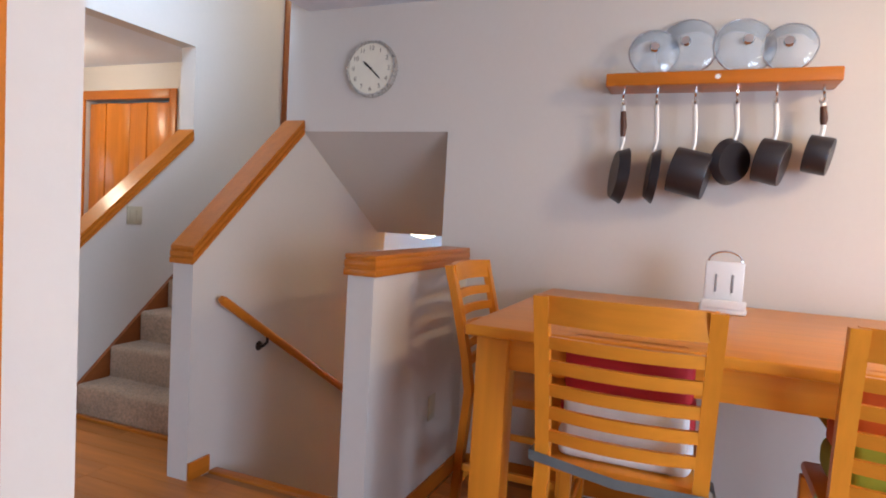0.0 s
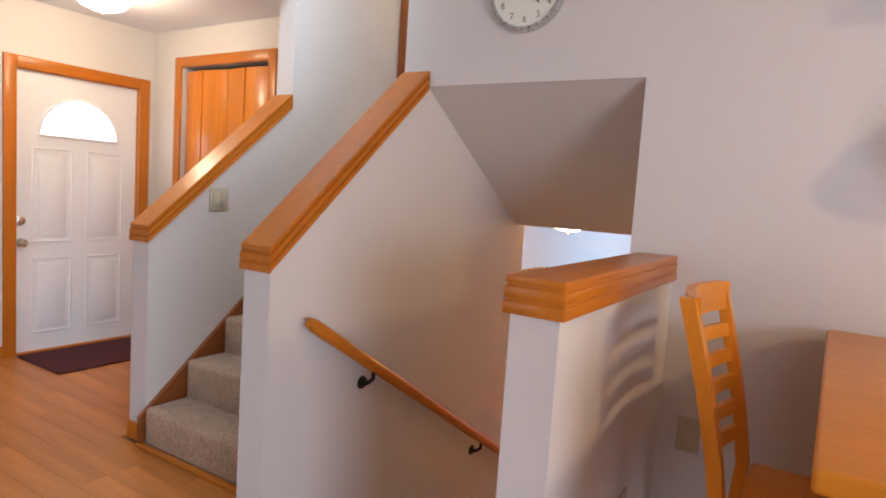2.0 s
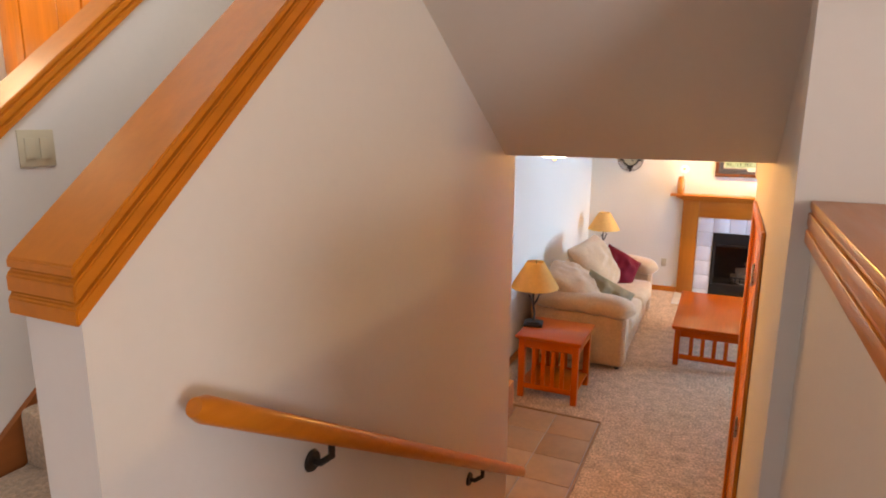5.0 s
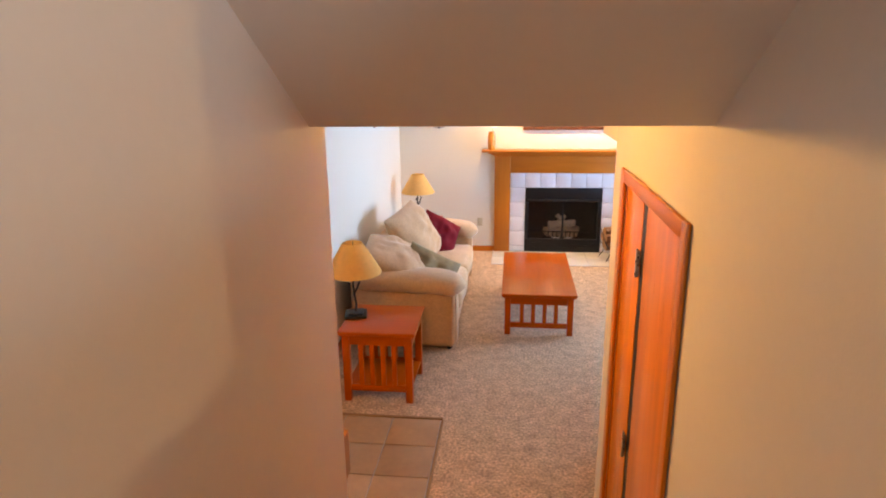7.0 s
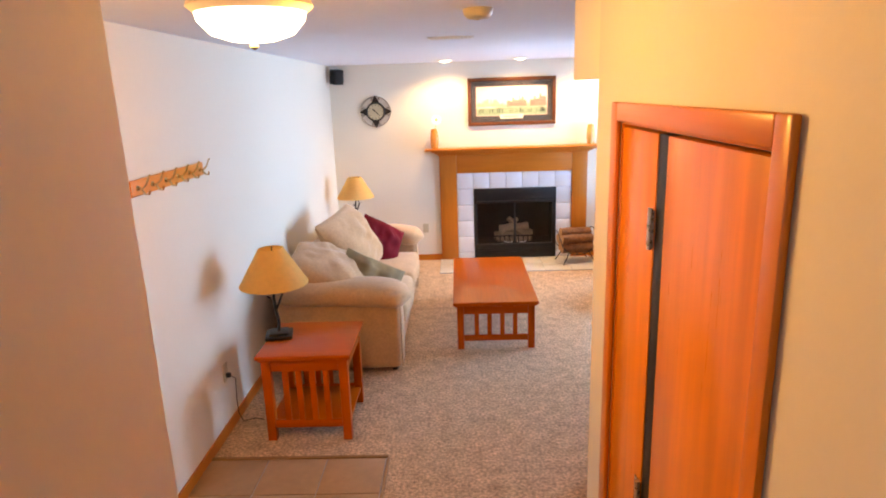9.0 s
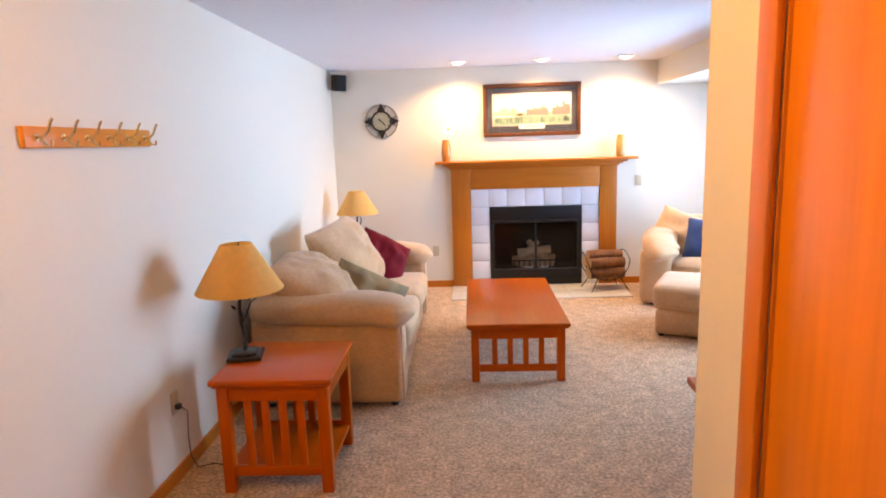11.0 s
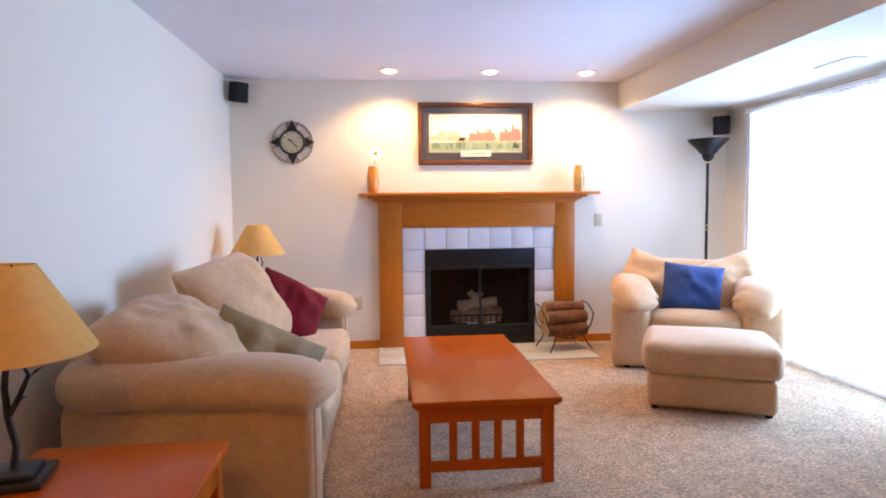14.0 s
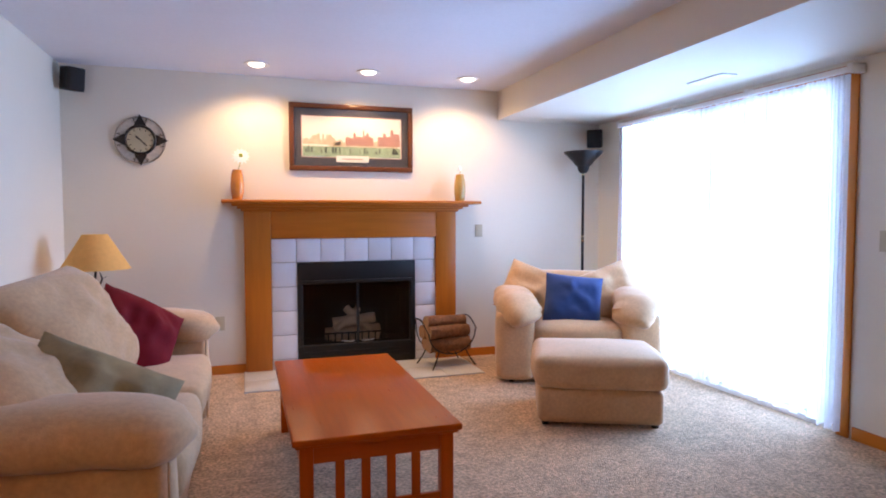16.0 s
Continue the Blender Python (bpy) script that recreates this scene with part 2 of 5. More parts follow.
# half wall and full wall beside the rising flight
bm = B()
prism(bm, [(-8.33, 0.9), (-8.33, 2.12), (-7.47, 2.12 + 0.86 * SL), (-7.47, TOPW), (-6.45, TOPW), (-6.45, 0.9)], 0, 0.05, 0.18)
box(bm, 0.05, 0.18, -6.45, -5.6, 4.75, TOPW)
box(bm, 0.05, 0.18, -5.6, -4.4, 2.6, TOPW)
structure("wall_west_stairs", bm, WALL, "pale painted wall beside the rising stairs")
# entry
bm = B()
box(bm, -1.84, -1.72, -12.5, -8.09, 0.9, HM + 0.2)
box(bm, -1.84, -1.72, -7.24, -7.0, 0.9, HM + 0.2)
box(bm, -1.84, -1.72, -8.09, -7.24, M + 1.937, HM + 0.2)
structure("wall_west_entry", bm, WALL, "cream painted entry wall around the front door")
bm = B()
box(bm, -1.72, -1.36, -7.12, -7.0, 0.9, HM + 0.2)
box(bm, -0.41, 0.05, -7.12, -7.0, 0.9, HM + 0.2)
box(bm, -1.36, -0.41, -7.12, -7.0, M + 2.105, HM + 0.2)
structure("wall_north_entry", bm, WALL, "cream painted entry wall with the closet")
structure("ceiling_entry", box(B(), -1.72, 0.05, -8.9, -7.0, HM - 0.02, HM + 0.1), CEIL, "white entry ceiling", "ceiling")
bm = B()
box(bm, 1.42, 6.5, -12.5, -7.9, HM, HM + 0.1)
box(bm, -1.72, 1.42, -12.5, -8.9, HM + 0.002, HM + 0.1)
structure("ceiling_dining", bm, CEIL, "white dining area ceiling", "ceiling")
# stairwell upper walls
bm = B()
box(bm, 0.05, 0.18, -8.9, -7.47, HM - 0.02, TOPW)
box(bm, 0.18, 1.42, -8.9, -8.8, HM + 0.1, TOPW)
box(bm, 1.30, 1.42, -8.8, -8.72, HM + 0.1, TOPW)
box(bm, 1.30, 1.42, -7.98, -7.9, HM + 0.1, TOPW)
box(bm, 1.30, 1.42, -8.72, -7.98, HM + 0.1, 3.85)
box(bm, 1.30, 1.42, -8.72, -7.98, 4.86, TOPW)
box(bm, 0.18, 1.30, -4.5, -4.4, 2.6, TOPW)
box(bm, 1.30, 1.42, -6.83, -4.4, 2.65, TOPW)
structure("wall_stairwell_upper", bm, WALL, "pale painted upper walls of the stairwell")
structure("ceiling_stairwell", box(B(), 0.05, 1.42, -8.9, -4.4, TOPW, TOPW + 0.1), CEIL, "white stairwell ceiling", "ceiling")
# kitchen side, behind the walk
structure("wall_kitchen_stub", box(B(), 1.9, 2.76, -10.40, -10.28, M, HM), WALL, "white painted wall end at the kitchen opening")
bm = B()
box(bm, -1.84, -0.9, -12.62, -12.5, 0.9, HM + 0.2)
box(bm, 1.7, 6.62, -12.62, -12.5, 0.9, HM + 0.2)
box(bm, -0.9, 1.7, -12.62, -12.5, 0.9, M + 0.45)
box(bm, -0.9, 1.7, -12.62, -12.5, M + 2.05, HM + 0.2)
structure("wall_south_kitchen", bm, WALL, "beige painted wall with a wide window")
bm = B()
box(bm, 6.5, 6.62, -12.5, -12.4, 0.9, HM + 0.2)
box(bm, 6.5, 6.62, -10.4, -7.78, 0.9, HM + 0.2)
box(bm, 6.5, 6.62, -12.4, -10.4, 0.9, M + 0.35)
box(bm, 6.5, 6.62, -12.4, -10.4, M + 2.05, HM + 0.2)
structure("wall_east_dining", bm, WALL, "beige painted dining side wall")
# main floor slab, its planks lie on it
bm = B()
box(bm, -1.84, 6.5, -12.5, -8.9, 0.95, M - 0.010)
box(bm, -1.84, 1.30, -8.9, -6.4, 0.95, M - 0.010)
box(bm, 1.30, 2.348, -8.9, -8.53, 0.95, M - 0.010)
box(bm, 2.465, 6.5, -8.9, -7.9, 0.95, M - 0.010)
floor_main = structure("floor_main", bm, wood("floor_underlay", (0.34, 0.15, 0.05), 0.4, 0), "warm brown laminate plank floor", "floor")
structure("floor_upper", box(B(), 0.18, 1.30, -6.62, -4.4, 2.565, 2.655), STAIRCARPET, "beige carpet of the upper hall", "floor")
structure("ground", box(B(), -60, 60, -60, 60, -0.4, -0.2), mat("lawn", (0.07, 0.11, 0.035), 0.9, 0.3, 0.8, 0.8, 60, fine=0.4), "green lawn around the house", "ground")

# ---- more materials ----
SOFA = mat("beige_microfibre", (0.55, 0.335, 0.175), 0.88, 0.20, 6.0, 0.6, 160, fine=0.22, fscale=55, sheen=0.25, dist=0.002)
CHERRY_X, CHERRY_Y, CHERRY_Z = (wood("cherry_wood_" + "xyz"[i], (0.46, 0.080, 0.0015), 0.30, i, 0.20, spec=0.14, relief=0.02) for i in range(3))
MANTEL = wood("mantel_oak", (0.45, 0.135, 0.014), 0.35, 0)
MANTEL_Z = wood("mantel_oak_upright", (0.45, 0.135, 0.014), 0.35, 2)
PINE_X, PINE_Y, PINE_Z = (wood("pine_" + "xyz"[i], (0.70, 0.250, 0.020), 0.32, i, 0.08, 0.12) for i in range(3))
DOORWOOD = wood("closet_door_oak", (0.60, 0.185, 0.014), 0.30, 2, 0.3, 0.40, relief=0.05)
TILE = mat("white_glazed_tile", (0.66, 0.67, 0.72), 0.18, 0.05, 8.0, 0.05, 30, per_object=0.05)
GROUT = mat("grout", (0.36, 0.36, 0.38), 0.9, 0.1, 20.0, 0.3, 150)
HEARTHTILE = mat("hearth_tile", (0.60, 0.57, 0.52), 0.30, 0.12, 6.0, 0.1, 30, per_object=0.06)
FLOORTILE = mat("floor_tile", (0.36, 0.22, 0.12), 0.42, 0.22, 5.0, 0.2, 40, per_object=0.10, fine=0.12, fscale=20)
RED = mat("red_velvet", (0.16, 0.002, 0.008), 0.8, 0.25, 9.0, 0.4, 200, sheen=0.0, spec=0.2)
BLUE = mat("blue_velvet", (0.009, 0.042, 0.17), 0.8, 0.25, 9.0, 0.4, 200, sheen=0.15)
GREYGREEN = mat("grey_green_print", (0.27, 0.19, 0.09), 0.8, 0.85, 7.0, 0.3, 200, fine=0.2, fscale=22, sheen=0.0)
IRON = mat("dark_iron", (0.030, 0.024, 0.020), 0.45, 0.3, 25.0, 0.3, 90, metal=0.6)
STEEL = mat("brushed_steel", (0.62, 0.60, 0.57), 0.28, 0.06, 20.0, 0.05, 90, metal=1.0)
BRASS = mat("brass", (0.70, 0.52, 0.26), 0.25, 0.08, 20.0, 0.05, 90, metal=1.0)
SATIN = mat("satin_steel", (0.74, 0.71, 0.67), 0.55, 0.05, 20.0, metal=0.7)
GRIP = mat("dark_wood_grip", (0.09, 0.030, 0.014), 0.5, 0.25, 20.0, 0.2, 80)
CHROME = mat("chrome", (0.75, 0.76, 0.78), 0.12, 0.03, 20.0, metal=1.0)
PANBLACK = mat("anodised_pan", (0.035, 0.030, 0.034), 0.35, 0.15, 18.0, 0.15, 120, metal=0.3)
SOOT = mat("sooty_firebrick", (0.030, 0.026, 0.024), 0.9, 0.35, 9.0, 0.5, 60)
BARK = mat("bark", (0.19, 0.080, 0.032), 0.9, 0.80, 18.0, 1.0, 45, fine=0.4, fscale=60, dist=0.01)
CUTWOOD = mat("cut_log_end", (0.40, 0.22, 0.10), 0.8, 0.25, 30.0, 0.3, 80)
ASH = mat("pale_ceramic_log", (0.50, 0.38, 0.28), 0.9, 0.45, 16.0, 0.8, 60, dist=0.006)
PLASTIC = mat("ivory_plastic", (0.50, 0.43, 0.30), 0.4, 0.03, 9.0)
WHITEPLASTIC = mat("white_plastic", (0.78, 0.78, 0.78), 0.35, 0.03, 9.0)
MATRED = mat("door_mat_red", (0.075, 0.008, 0.010), 0.95, 0.2, 12.0, 1.0, 200, fine=0.3, fscale=70, dist=0.006)
AMBER = mat("amber_glaze", (0.60, 0.21, 0.026), 0.25, 0.25, 12.0, 0.05, 40, coat=0.4)
OCHRE = mat("ochre_glaze", (0.42, 0.27, 0.075), 0.25, 0.25, 12.0, 0.05, 40, coat=0.4)
PETAL = mat("white_petal", (0.82, 0.82, 0.80), 0.7, 0.05, 20.0)
LEAF = mat("green_heart", (0.20, 0.26, 0.04), 0.7, 0.2, 30.0)
DARKFRAME = wood("walnut_frame", (0.12, 0.042, 0.018), 0.22, 0, 0.5)
MATBOARD = mat("slate_mat_board", (0.060, 0.058, 0.078), 0.8, 0.05, 20.0)
PAPER = mat("white_paper", (0.76, 0.74, 0.72), 0.7, 0.03, 20.0)
PRINTRED = mat("print_brick_red", (0.42, 0.22, 0.20), 0.7, 0.4, 30.0, fine=0.3, fscale=90)
PRINTGREEN = mat("print_green", (0.30, 0.40, 0.29), 0.7, 0.4, 30.0, fine=0.3, fscale=90)
PRINTBROWN = mat("print_brown", (0.55, 0.45, 0.35), 0.7, 0.4, 30.0, fine=0.3, fscale=90)
CLOCKFACE = mat("cream_dial", (0.78, 0.74, 0.62), 0.5, 0.05, 9.0)
OLDFACE = mat("aged_dial", (0.42, 0.38, 0.26), 0.6, 0.15, 12.0)


def cloth(name, color, through_share, clear=0.0):
    """Thin cloth that lets light through."""
    m = bpy.data.materials.new(name)
    m.use_nodes = True
    n, l = m.node_tree.nodes, m.node_tree.links
    out = n["Material Output"]
    d, t, s = n.new("ShaderNodeBsdfDiffuse"), n.new("ShaderNodeBsdfTranslucent"), n.new("ShaderNodeMixShader")
    nz = n.new("ShaderNodeTexNoise")
    nz.inputs["Scale"].default_value = 35.0
    co = n.new("ShaderNodeTexCoord")
    l.new(co.outputs["Object"], nz.inputs["Vector"])
    vm, ma = n.new("ShaderNodeVectorMath"), n.new("ShaderNodeMath")
    vm.operation, ma.operation = "SCALE", "MULTIPLY_ADD"
    vm.inputs[0].default_value = color
    ma.inputs[1].default_value, ma.inputs[2].default_value = 0.16, 0.92
    l.new(nz.outputs["Fac"], ma.inputs[0]), l.new(ma.outputs[0], vm.inputs["Scale"])
    l.new(vm.outputs[0], d.inputs[0]), l.new(vm.outputs[0], t.inputs[0])
    s.inputs[0].default_value = through_share
    l.new(d.outputs[0], s.inputs[1]), l.new(t.outputs[0], s.inputs[2])
    last = s.outputs[0]
    if clear:
        tr, s2 = n.new("ShaderNodeBsdfTransparent"), n.new("ShaderNodeMixShader")
        s2.inputs[0].default_value = clear
        l.new(last, s2.inputs[1]), l.new(tr.outputs[0], s2.inputs[2])
        last = s2.outputs[0]
    l.new(last, out.inputs[0])
    return m


SHADE = cloth("parchment_shade", (0.95, 0.66, 0.25), 0.5)
SHEER = cloth("sheer_curtain", (0.88, 0.88, 0.90), 0.62, 0.42)

FIREGLASS = GLASSMAT.copy()
FIREGLASS.name = "smoked_glass"
for _node in FIREGLASS.node_tree.nodes:
    if _node.bl_idname == "ShaderNodeBsdfTransparent":
        _node.inputs[0].default_value = (0.85, 0.83, 0.80, 1)
    if _node.bl_idname == "ShaderNodeFresnel":
        _node.inputs[0].default_value = 1.28


LIDGLASS = GLASSMAT.copy()
LIDGLASS.name = "lid_glass"
for _node in LIDGLASS.node_tree.nodes:
    if _node.bl_idname == "ShaderNodeFresnel":
        _node.inputs[0].default_value = 1.6
    if _node.bl_idname == "ShaderNodeBsdfTransparent":
        _node.inputs[0].default_value = (0.90, 0.92, 0.94, 1)
_n, _l = LIDGLASS.node_tree.nodes, LIDGLASS.node_tree.links
_clear = _n["Material Output"].inputs[0].links[0].from_socket
# pale diffuse share stands in for bright reflections on the lids
_sheen, _mx = _n.new("ShaderNodeBsdfDiffuse"), _n.new("ShaderNodeMixShader")
_sheen.inputs[0].default_value, _mx.inputs[0].default_value = (0.80, 0.85, 0.90, 1), 0.22
_l.new(_clear, _mx.inputs[1]), _l.new(_sheen.outputs[0], _mx.inputs[2]), _l.new(_mx.outputs[0], _n["Material Output"].inputs[0])


def text_mesh(body, size, depth=0.0008):
    c = bpy.data.curves.new("text", "FONT")
    c.body, c.size, c.extrude, c.align_x, c.align_y = body, size, depth, "CENTER", "CENTER"
    ob = bpy.data.objects.new("text", c)
    scene.collection.objects.link(ob)
    me = bpy.data.meshes.new_from_object(ob.evaluated_get(bpy.context.evaluated_depsgraph_get()))
    bpy.data.objects.remove(ob)
    return me


def block(name, x0, x1, y0, y1, z0, z1, material, parent, bev=0.004, label="", seg=2):
    return part(name, box(B(), x0, x1, y0, y1, z0, z1, bev, seg), material, parent, label)


# ---- stairs ----
RISE = M / 6
down = thing("stairs_down", "six carpeted steps down to the family room", "stairs")
for k in range(1, 6):
    y0 = -8.53 + (k - 1) * 0.29
    z = M - k * RISE
    part("step", box(B(), 1.421, 2.347, y0 - 0.02, y0 + 0.29, max(0.0, z - RISE - 0.05) if k < 5 else 0.0, z, 0.018), STAIRCARPET, down)
part("nosing", box(B(), 1.421, 2.347, -8.565, -8.505, M - 0.035, M + 0.004, 0.01), TRIM_X, down, "oak stair nosing")
up = thing("stairs_up", "carpeted beige steps rising beside the entry", "stairs")
for k in range(8):
    y0 = -8.33 + k * 0.22
    part("step", box(B(), 0.206, 1.299, y0 - 0.022, y0 + 0.24, M + k * 0.19 - 0.02 * (k > 0), M + (k + 1) * 0.19, 0.026, 3), STAIRCARPET, up)
bm = prism(B(), [(-8.37, M), (-8.37, M + 0.14), (-6.62, M + 0.14 + 1.75 * SL), (-6.62, M + 1.30)], 0, 0.181, 0.205)
part("skirt_board", bm, DARKTRIM, up, "dark stained wooden skirt board")
part("nosing", box(B(), 0.19, 1.30, -8.385, -8.352, M, M + 0.018, 0.005), TRIM_X, up, "oak strip along the first riser")


def sloped_cap(name, x0, x1, ya, za, yb, layers):
    """A moulded oak cap along the top of a sloping half wall, in stacked strips."""
    ob = tagged(new(name), "varnished oak cap on the sloping half wall", "wall cap", kind="structure")
    for low, high, over in layers:
        bm = prism(B(), [(ya - over, za + low - over * SL), (ya - over, za + high - over * SL), (yb, za + high + (yb - ya) * SL), (yb, za + low + (yb - ya) * SL)], 0, x0 - over, x1 + over)
        bmesh.ops.bevel(bm, geom=bm.edges[:], offset=0.003, segments=2, affect="EDGES")
        part("moulding", bm, TRIM_Y, ob)
    return ob


LAYERS = ((0.0, 0.026, 0.014), (0.025, 0.033, 0.011), (0.032, 0.058, 0.013), (0.057, 0.065, 0.009), (0.064, 0.080, 0.011))
sloped_cap("trim_cap_1", 1.30, 1.42, -8.70, 2.161, -7.9, LAYERS)
sloped_cap("trim_cap_2", 0.05, 0.18, -8.33, 2.121, -7.47, LAYERS)
cap = tagged(new("trim_cap_3"), "moulded oak cap on the half wall by the stairs", "wall cap", kind="structure")
for low, high, over in LAYERS:
    part("moulding", box(B(), 2.348 - over, 2.458 + over, -8.885 - over, -7.901, 2.2 + low, 2.2 + high, 0.003), TRIM_Y, cap)


def handrail(name, a, b, marks, side, label):
    ob = thing(name, label, "handrail")
    a, b = Vector(a), Vector(b)
    part("rail", tube(B(), [a, a + (b - a) * 0.01, b - (b - a) * 0.01, b], [0.016, 0.023, 0.023, 0.016], 14), TRIM_Y, ob)
    for s in marks:
        p = a + (b - a) * s
        br = part("bracket", tube(B(), [p - Vector((0, 0, 0.02)), p - Vector((0, 0, 0.05)), p + Vector((side * 0.03, 0, -0.075)), p + Vector((side * 0.052, 0, -0.075))], 0.008, 8), IRON, ob, "dark iron bracket")
        bm = lathe(B(), [(0.0, 0), (0.026, 0), (0.022, 0.008), (0.0, 0.009)], k=16, m=Matrix.Translation(p + Vector((side * 0.0545, 0, -0.075))) @ Euler((0, -side * math.pi / 2, 0)).to_matrix().to_4x4())
        part("rosette", bm, IRON, br)
    return ob


handrail("handrail", (1.476, -8.575, 1.985), (1.476, -6.80, 0.885), (0.2, 0.72), -1, "round oak handrail on dark iron brackets beside the stairs")
handrail("handrail", (1.244, -8.62, 2.11), (1.244, -7.0, 2.11 + 1.62 * SL), (0.04, 0.9), 1, "round oak handrail above the rising stairs")

# ---- baseboards ----
for n_, b_ in (("baseboard_1", (XL, XL + 0.012, -6.83, 0)), ("baseboard_2", (XL + 0.013, 1.655, -0.012, 0)), ("baseboard_3", (3.485, XR, -0.012, 0)), ("baseboard_4", (XR - 0.012, XR, -5.7, -2.72)),
               ("baseboard_5", (XR - 0.012, XR, -0.37, -0.013))):
    structure(n_, box(B(), *b_, 0, 0.075, 0.003), TRIM_Y if b_[1] - b_[0] < 0.1 else TRIM_X, "low varnished oak baseboard", "baseboard")
for n_, b_ in (("baseboard_6", (-1.72, -1.708, -10.28, -8.14)), ("baseboard_7", (-0.36, 0.05, -7.132, -7.12)), ("baseboard_8", (2.466, 6.5, -7.912, -7.9)), ("baseboard_9", (2.458, 2.470, -8.885, -7.913)),
               ("baseboard_10", (0.035, 0.05, -8.33, -7.133)), ("baseboard_11", (0.05, 0.18, -8.344, -8.33)), ("baseboard_12", (1.42, 1.434, -8.70, -8.565)), ("baseboard_13", (1.9, 2.76, -10.28, -10.268))):
    structure(n_, box(B(), *b_, M, M + 0.085, 0.003), TRIM_Y if b_[1] - b_[0] < 0.1 else TRIM_X, "low varnished oak baseboard", "baseboard")

# ---- dining area ----


def ladder_chair(label, m):
    """Counter-height chair; the sitter looks along +y, the back stands at y = 0."""
    ob = thing("dining_chair", label, "chair", "chairs at the dining table", m)
    w, d, sh, bh = 0.415, 0.42, 0.62, 1.12

    def yb(z):
        return 0.0 - 0.11 * max(0, (z - sh) / (bh - sh)) ** 1.3 + 0.015
    for s in (-1, 1):
        bm = B()
        zs = [0, 0.3, sh, 0.75, 0.9, 1.02, bh - 0.01]
        for z0, z1 in zip(zs, zs[1:]):
            vs = [bm.verts.new((s * (w / 2 + 0.018 * max(0, z - sh)) + dx, (yb(z) if z > sh else 0.015 - 0.05 * (1 - z / sh)) + dy, z)) for z in (z0, z1) for dx, dy in ((-0.02, -0.016), (0.02, -0.016), (0.02, 0.016), (-0.02, 0.016))]
            for q in ((0, 1, 5, 4), (1, 2, 6, 5), (2, 3, 7, 6), (3, 0, 4, 7), (0, 3, 2, 1), (4, 5, 6, 7)):
                bm.faces.new([vs[i] for i in q])
        bmesh.ops.remove_doubles(bm, verts=bm.verts[:], dist=1e-5)
        part("back_post", bm, PINE_Z, ob)
        block("leg", s * w / 2 - 0.02, s * w / 2 + 0.02, d - 0.04, d, 0, sh - 0.03, PINE_Z, ob)
        block("stretcher", s * w / 2 - 0.01, s * w / 2 + 0.01, 0.0, d - 0.04, 0.30, 0.33, PINE_Y, ob)
    block("seat", -w / 2 - 0.015, w / 2 + 0.015, 0.035, d + 0.02, sh - 0.03, sh + 0.005, PINE_Y, ob, 0.012)
    block("stretcher", -w / 2, w / 2, d - 0.03, d - 0.01, 0.16, 0.20, PINE_X, ob)
    block("stretcher", -w / 2, w / 2, -0.02, 0.0, 0.24, 0.28, PINE_X, ob)

    def slat(name, z, h, t=0.016):
        bm, k = B(), 12
        rows = []
        for i in range(k + 1):
            u = 2 * i / k - 1
            x = u * (w / 2 + 0.008)
            y = yb(z) - 0.042 * (1 - u * u)
            rise = 0.003 * (1 - u * u)
            rows.append([bm.verts.new(p) for p in ((x, y - t / 2, z + rise * 0.5), (x, y + t / 2, z + rise * 0.5), (x, y + t / 2 - 0.006, z + h + rise), (x, y - t / 2 - 0.006, z + h + rise))])
        for a, b in zip(rows, rows[1:]):
            for j in range(4):
                bm.faces.new((a[j], b[j], b[(j + 1) % 4], a[(j + 1) % 4]))
        bm.faces.new(rows[0]), bm.faces.new(list(reversed(rows[-1])))
        bmesh.ops.bevel(bm, geom=[e for e in bm.edges if e.is_manifold and e.calc_face_angle(0) > 1.0], offset=0.004, segments=2, affect="EDGES")
        part(name, bm, PINE_X, ob)
    slat("top_rail", 1.036, 0.076, 0.022)
    for i in range(5):
        slat("slat", 0.965 - 0.068 * i, 0.034)
    return ob


TT = M + 0.985
table = thing("dining_table", "counter-height honey pine dining table with square legs", "table", m=pose(2.908, -9.13, M))
tw, td = 1.75, 1.19
part("tabletop", box(B(), 0, tw, 0, td, 0.950, 0.985, 0.008, 3), PINE_X, table)
for x in (0.03, tw - 0.13):
    for y in (0.03, td - 0.13):
        block("leg", x, x + 0.10, y, y + 0.10, 0, 0.950, PINE_Z, table, 0.006)
for y in (0.05, td - 0.07):
    block("apron", 0.13, tw - 0.13, y, y + 0.02, 0.850, 0.950, PINE_X, table)
for x in (0.05, tw - 0.07):
    block("apron", x, x + 0.02, 0.13, td - 0.13, 0.850, 0.950, PINE_Y, table)
ladder_chair("honey pine ladder-back chair at the table's end", pose(2.735, -8.39, M, 0, 0, -90))
ladder_chair("honey pine ladder-back chair holding a red booster seat", pose(3.385, -9.17, M))
ladder_chair("honey pine ladder-back chair holding a green booster seat", pose(4.10, -9.17, M))


